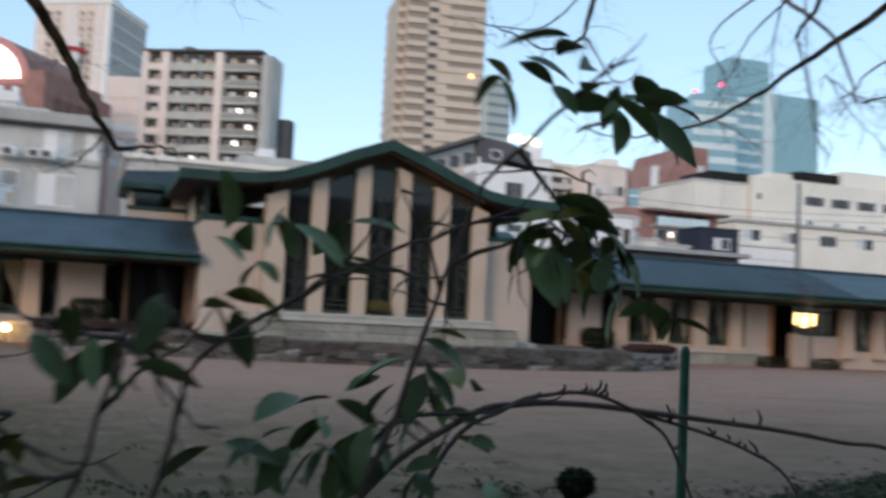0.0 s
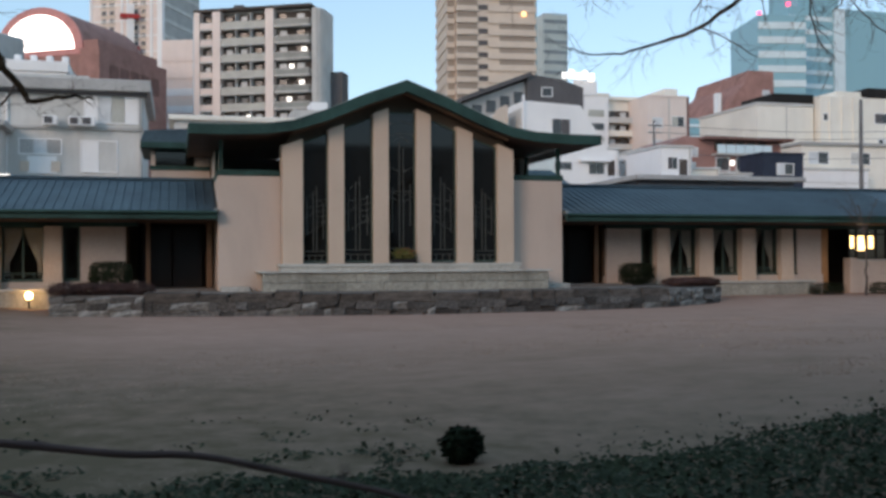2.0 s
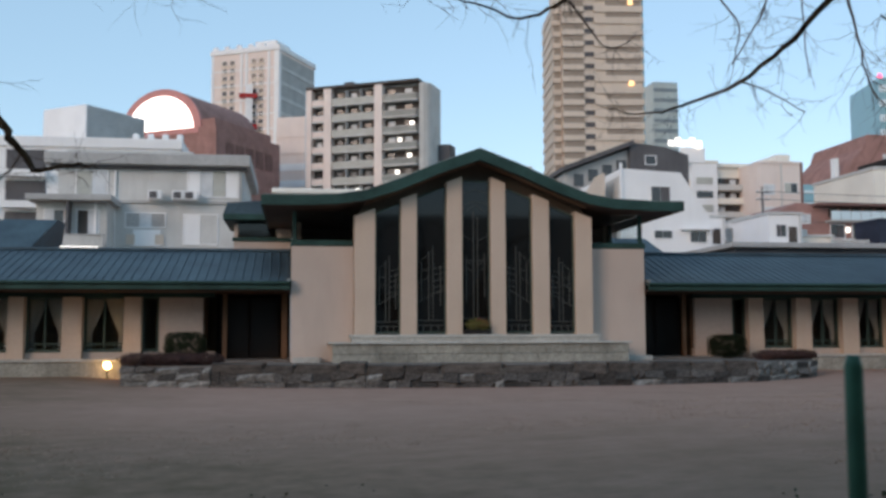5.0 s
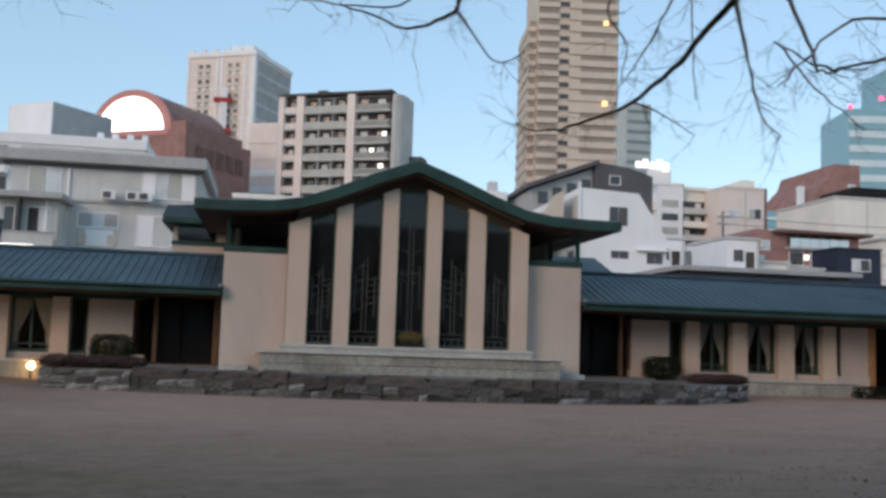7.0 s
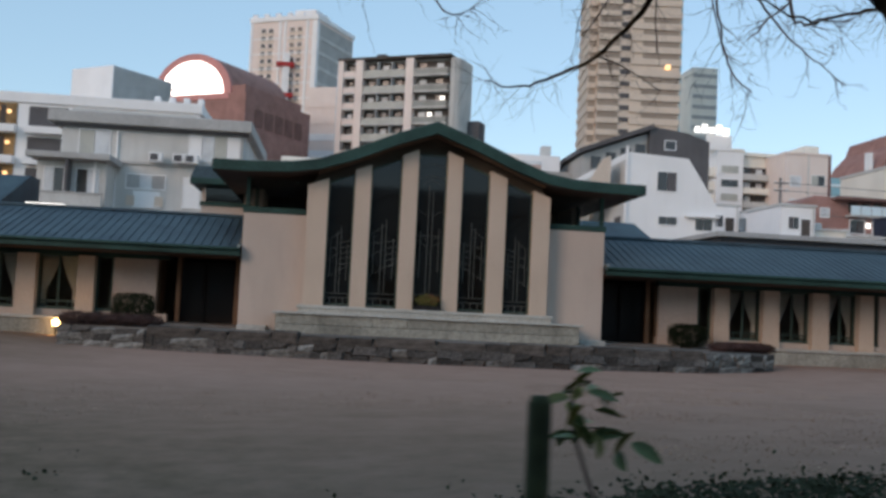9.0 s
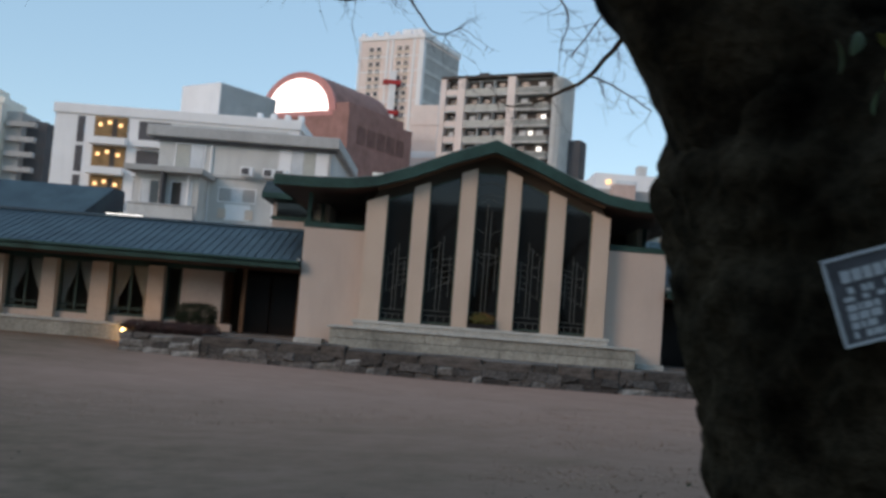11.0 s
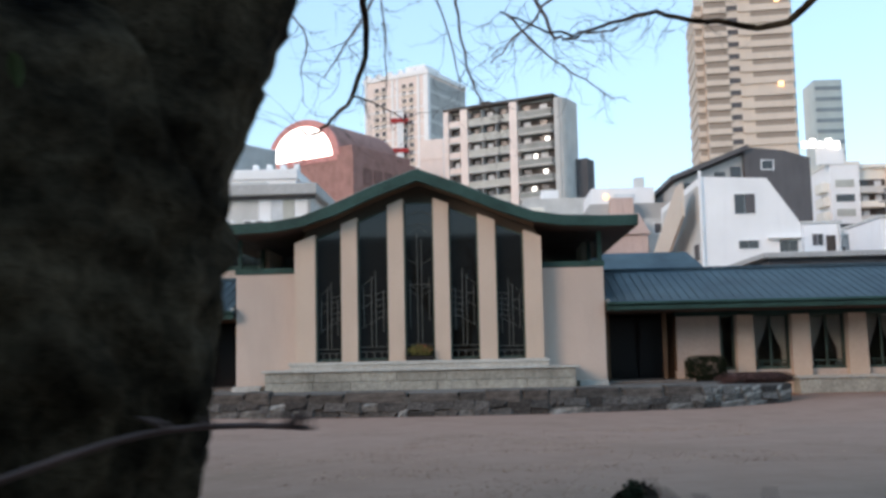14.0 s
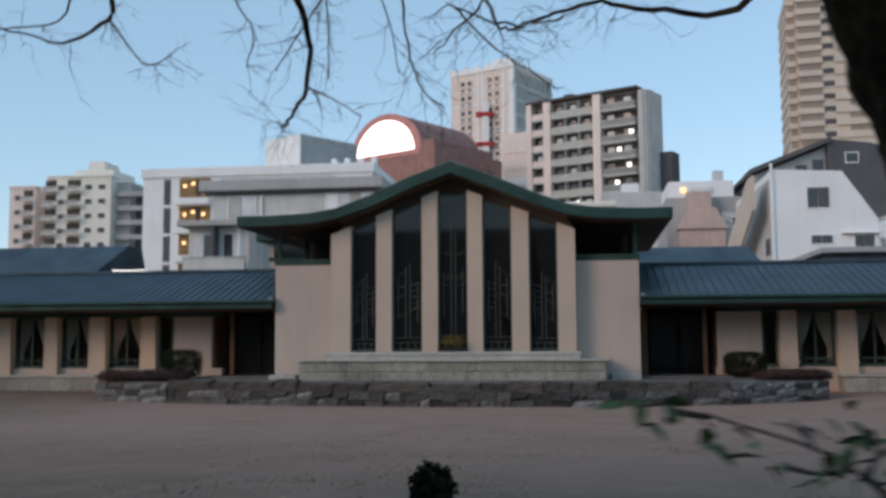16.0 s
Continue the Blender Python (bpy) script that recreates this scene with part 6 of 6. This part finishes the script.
bramble([(-0.3, -28.95, 0.6), (-0.2, -28.95, 1.05), (-0.118, -28.95, 1.215), (0.088, -28.95, 1.248), (0.4, -28.95, 1.26), (0.75, -28.95, 1.262), (1.05, -28.95, 1.276), (1.2, -28.95, 1.274), (1.7, -28.95, 1.22), (2.3, -28.95, 1.05), (2.8, -28.9, 0.5)], 0.003, LB)
bramble([(1.5, -28.7, 0.45), (1.8, -28.8, 1.0), (2.2, -28.85, 1.16), (2.7, -28.85, 1.12), (3.2, -28.8, 0.9), (3.6, -28.7, 0.45)], 0.008, LB)
sprig = thing("evergreen_sprig", (4.3, -28.6, 0.45), "low leafy evergreen sprig beside the fence", "bush")
limb(sprig, [(4.5, -28.6, 0.4), (4.45, -28.6, 0.9), (4.3, -28.6, 1.25), (4.1, -28.6, 1.36), (3.93, -28.6, 1.395)], 0.006, 0.002, rnd, 4, 0.12, "stem", "vine")
limb(sprig, [(4.55, -28.6, 0.4), (4.5, -28.62, 0.9), (4.35, -28.62, 1.24), (4.26, -28.62, 1.36)], 0.006, 0.002, rnd, 3, 0.12, "stem", "vine")
leaves(sprig, (3.955, -28.6, 1.385), (0.05, 0.04, 0.022), 8, rnd, (0, 1), 0.5)
leaves(sprig, (4.08, -28.6, 1.345), (0.05, 0.04, 0.025), 7, rnd, (0, 1), 0.5)
leaves(sprig, (4.23, -28.6, 1.35), (0.05, 0.05, 0.03), 9, rnd, (0, 1), 0.55)
leaves(sprig, (4.22, -28.6, 1.295), (0.08, 0.05, 0.03), 10, rnd, (0, 1), 0.55)
sp2 = thing("evergreen_sprig", (-2.05, -28.6, 0.1), "low leafy evergreen sprig beside the fence", "bush")
limb(sp2, [(-2.0, -28.6, 0.0), (-2.02, -28.6, 0.6), (-2.22, -28.6, 1.18), (-2.19, -28.6, 1.28)], 0.006, 0.003, rnd, 0, 0.2, "stem", "vine")
leaves(sp2, (-2.192, -28.6, 1.278), (0.045, 0.05, 0.03), 8, rnd, (0, 1, 2), 0.70)
leaves(sp2, (-2.217, -28.6, 1.185), (0.045, 0.05, 0.03), 9, rnd, (0, 1, 2), 0.75)
leaves(sp2, (-2.148, -28.6, 1.176), (0.045, 0.05, 0.03), 8, rnd, (0, 1, 2), 0.75)
leaves(sp2, (-2.200, -28.6, 1.241), (0.045, 0.05, 0.03), 7, rnd, (0, 1, 2), 0.70)

# ---- shrubs and weeds on the bank ----
shrub("round_shrub", (2.95, -24.0, 0.60), (0.145, 0.145, 0.17), 1100, 0.03, "hedge", 0.42, "small round dark shrub at the lawn's edge", "round shrubs on the bank")
# This western shrub is a leafy stand-in for a squat dark stump.
shrub("round_shrub", (-4.91, -24.41, 0.13), (0.15, 0.14, 0.14), 1500, 0.03, "hedge", -0.06, "small round dark shrub at the lawn's edge", "round shrubs on the bank")


def ivy_edge(x):
    """How far the ivy reaches out over the lawn."""
    return -24.75 + 0.6 * math.exp(-((x + 0.4) / 1.5) ** 2) + 0.35 * math.exp(-((x - 1.7) / 1.1) ** 2) + 0.35 * noise.noise((x * 0.6, 2, 7)) + 0.15 * noise.noise((x * 2.3, 5, 7))


def ivy():
    bm = bmesh.new()
    rnd = random.Random(3)
    n = 0
    while n < 60000:
        x, y = min(12, max(-15, rnd.gauss(-3, 4.6))), rnd.uniform(-28.9, -21.4)
        e = ivy_edge(x)
        if y > e + rnd.expovariate(5.0 if x > -4.5 else 1.1) - 0.2 or (x - 0.46) ** 2 + (y + 26.98) ** 2 < 0.7:
            continue
        if x < -4.0 and y > e and noise.noise((x * 1.6, y * 1.6, 4)) < 0.12:
            continue
        if x > 2.6 and y > -25.5 and noise.noise((x * 1.3, y * 1.3, 1)) < 0.05:
            continue
        n += 1
        deep = min(1, max(0, (e - y) / 1.2))
        if x > 0.9:
            deep *= 0.5
        p = Vector((x, y, ground_z(x, y) + rnd.uniform(0.0, 0.05 + 0.17 * deep * (1 + 0.8 * noise.noise((x * 1.1, y * 1.1, 9))))))
        s = rnd.uniform(0.014, 0.034)
        u = Vector((rnd.gauss(0, 1), rnd.gauss(0, 1), rnd.gauss(0, 0.5))).normalized() * s
        w = u.cross(Vector((rnd.gauss(0, 0.4), rnd.gauss(-0.4, 0.4), 1))).normalized() * s * 0.6
        v = [bm.verts.new(q) for q in (p - u, p + w, p + u, p - w + Vector((0, 0, s * 0.3)))]
        bm.faces.new((v[0], v[1], v[2]))
        bm.faces.new((v[0], v[2], v[3]))
    ob = part("ivy", bm, "weed")
    tagged(ob, "dark green ivy and weeds overgrowing the bank", "ivy", kind="stuff")


ivy()


def dry_grass():
    """Short dead blades standing in uneven patches over the near lawn."""
    rnd = random.Random(21)
    verts, faces = [], []
    while len(faces) < 46000:
        x, y = rnd.uniform(-13, 12), -24.5 + 16 * rnd.random() ** 1.4
        if noise.noise((x * 0.7, y * 0.7, 3)) + 0.5 * noise.noise((x * 3, y * 3, 5)) < rnd.uniform(-0.35, 0.35):
            continue
        z = ground_z(x, y) - 0.004
        a, h, w = rnd.uniform(0, math.tau), rnd.uniform(0.006, 0.015), rnd.uniform(0.006, 0.013)
        lx, ly = rnd.gauss(0, 0.02), rnd.gauss(0, 0.02)
        k = len(verts)
        verts += [(x - w * math.cos(a), y - w * math.sin(a), z), (x + w * math.cos(a), y + w * math.sin(a), z), (x + lx, y + ly, z + h)]
        faces.append((k, k + 1, k + 2))
    me = bpy.data.meshes.new("dry_grass")
    me.from_pydata(verts, [], faces)
    me.materials.append(M["drygrass"])
    tagged(new("dry_grass", me), "short dead brown grass blades on the lawn", "grass", kind="stuff")


dry_grass()

# small bare tree in front of the east porch
rnd = random.Random(15)
gt = thing("garden_tree", (16.9, -0.6, 0.05), "slender bare garden tree in front of the porch", "tree")
limb(gt, [(16.9, -0.6, -0.1), (16.95, -0.6, 1.2), (16.85, -0.6, 2.4), (16.6, -0.6, 3.3)], 0.06, 0.02, rnd, 10, 0.6, "trunk", "twig")
for e in ((15.6, -0.7, 3.5), (16.2, -0.5, 3.9), (17.4, -0.7, 3.6)):
    limb(gt, [(16.88, -0.6, 2.2), ((16.9 + e[0]) / 2, -0.6, 3.0), e], 0.03, 0.008, rnd, 12, 0.6, "branch", "twig")

# ---- pieces of the near building ----
rib = unit_mesh("roof_rib", (-0.020, 0.020, 0.0, 4.0, 0.0, 0.024), "rooftile", 0.008)
slope = math.atan2(4.15 - 2.93, 3.82)
for s, w, roof in ((-1, wing_west, roof_west), (1, wing_east, roof_east)):
    for i in range(58 if s < 0 else 52):
        x = s * (5.72 + 0.27 * i)
        piece("roof_rib", rib, (x, -0.24, 2.926), roof, tilt=slope)

rnd = random.Random(2)
STONES = []
for q in range(8):
    bm = bmesh.new()
    add_box(bm, -0.5, 0.5, 0, 0.12, 0, 1)
    bmesh.ops.bevel(bm, geom=bm.edges[:], offset=0.05, segments=1, affect="EDGES")
    for v in bm.verts:
        v.co += Vector((rnd.gauss(0, 0.065), rnd.gauss(0, 0.03), rnd.gauss(0, 0.15)))
    me = bpy.data.meshes.new("stone")
    bm.to_mesh(me)
    bm.free()
    me.materials.append(M["rubble" if q < 6 else "rubblelight"])
    STONES.append(me)
COPES = []
for q in range(3):
    bm = bmesh.new()
    add_box(bm, -0.5, 0.5, 0, 0.30, 0, 1)
    bmesh.ops.bevel(bm, geom=bm.edges[:], offset=0.05, segments=1, affect="EDGES")
    for v in bm.verts:
        v.co += Vector((rnd.gauss(0, 0.02), rnd.gauss(0, 0.02), rnd.gauss(0, 0.05)))
    me = bpy.data.meshes.new("coping_stone")
    bm.to_mesh(me)
    bm.free()
    me.materials.append(M["coping"])
    COPES.append(me)
for (x0, y0), (x1, y1) in zip(EDGE, EDGE[1:]):
    length = math.hypot(x1 - x0, y1 - y0)
    turn = math.atan2(y1 - y0, x1 - x0)
    mid = abs((x0 + x1) / 2)
    planter = mid > 6
    for row, (z0, h) in enumerate(((-0.16, 0.26), (0.10, 0.20), (0.28, 0.17)) if planter else ((-0.16, 0.27), (0.09, 0.20), (0.27, 0.29))):
        t = 0.0
        capping = row == 2 and not planter
        while t < length - 0.05:
            w = min(rnd.uniform(0.6, 1.7) if capping else rnd.uniform(0.16, 0.7) if row or mid < 5 else rnd.uniform(0.35, 1.1), length - t)
            k = (t + w / 2) / length
            lite = rnd.random() < (0.30, 0.12, 0.08)[row] + (0.35 if planter else 0)
            me = COPES[rnd.randrange(3)] if capping else STONES[rnd.randrange(6, 8) if lite else rnd.randrange(6)]
            piece("coping_stone" if capping else "stone", me, (x0 + (x1 - x0) * k, y0 + (y1 - y0) * k - (0.02 if not capping else -0.03), z0 + rnd.uniform(-0.03, 0.03)), rubble_wall, turn + rnd.uniform(-0.05, 0.05), rnd.uniform(-0.08, 0.06), (w * 0.98, 1, h * rnd.uniform(0.88, 1.12)))
            t += w
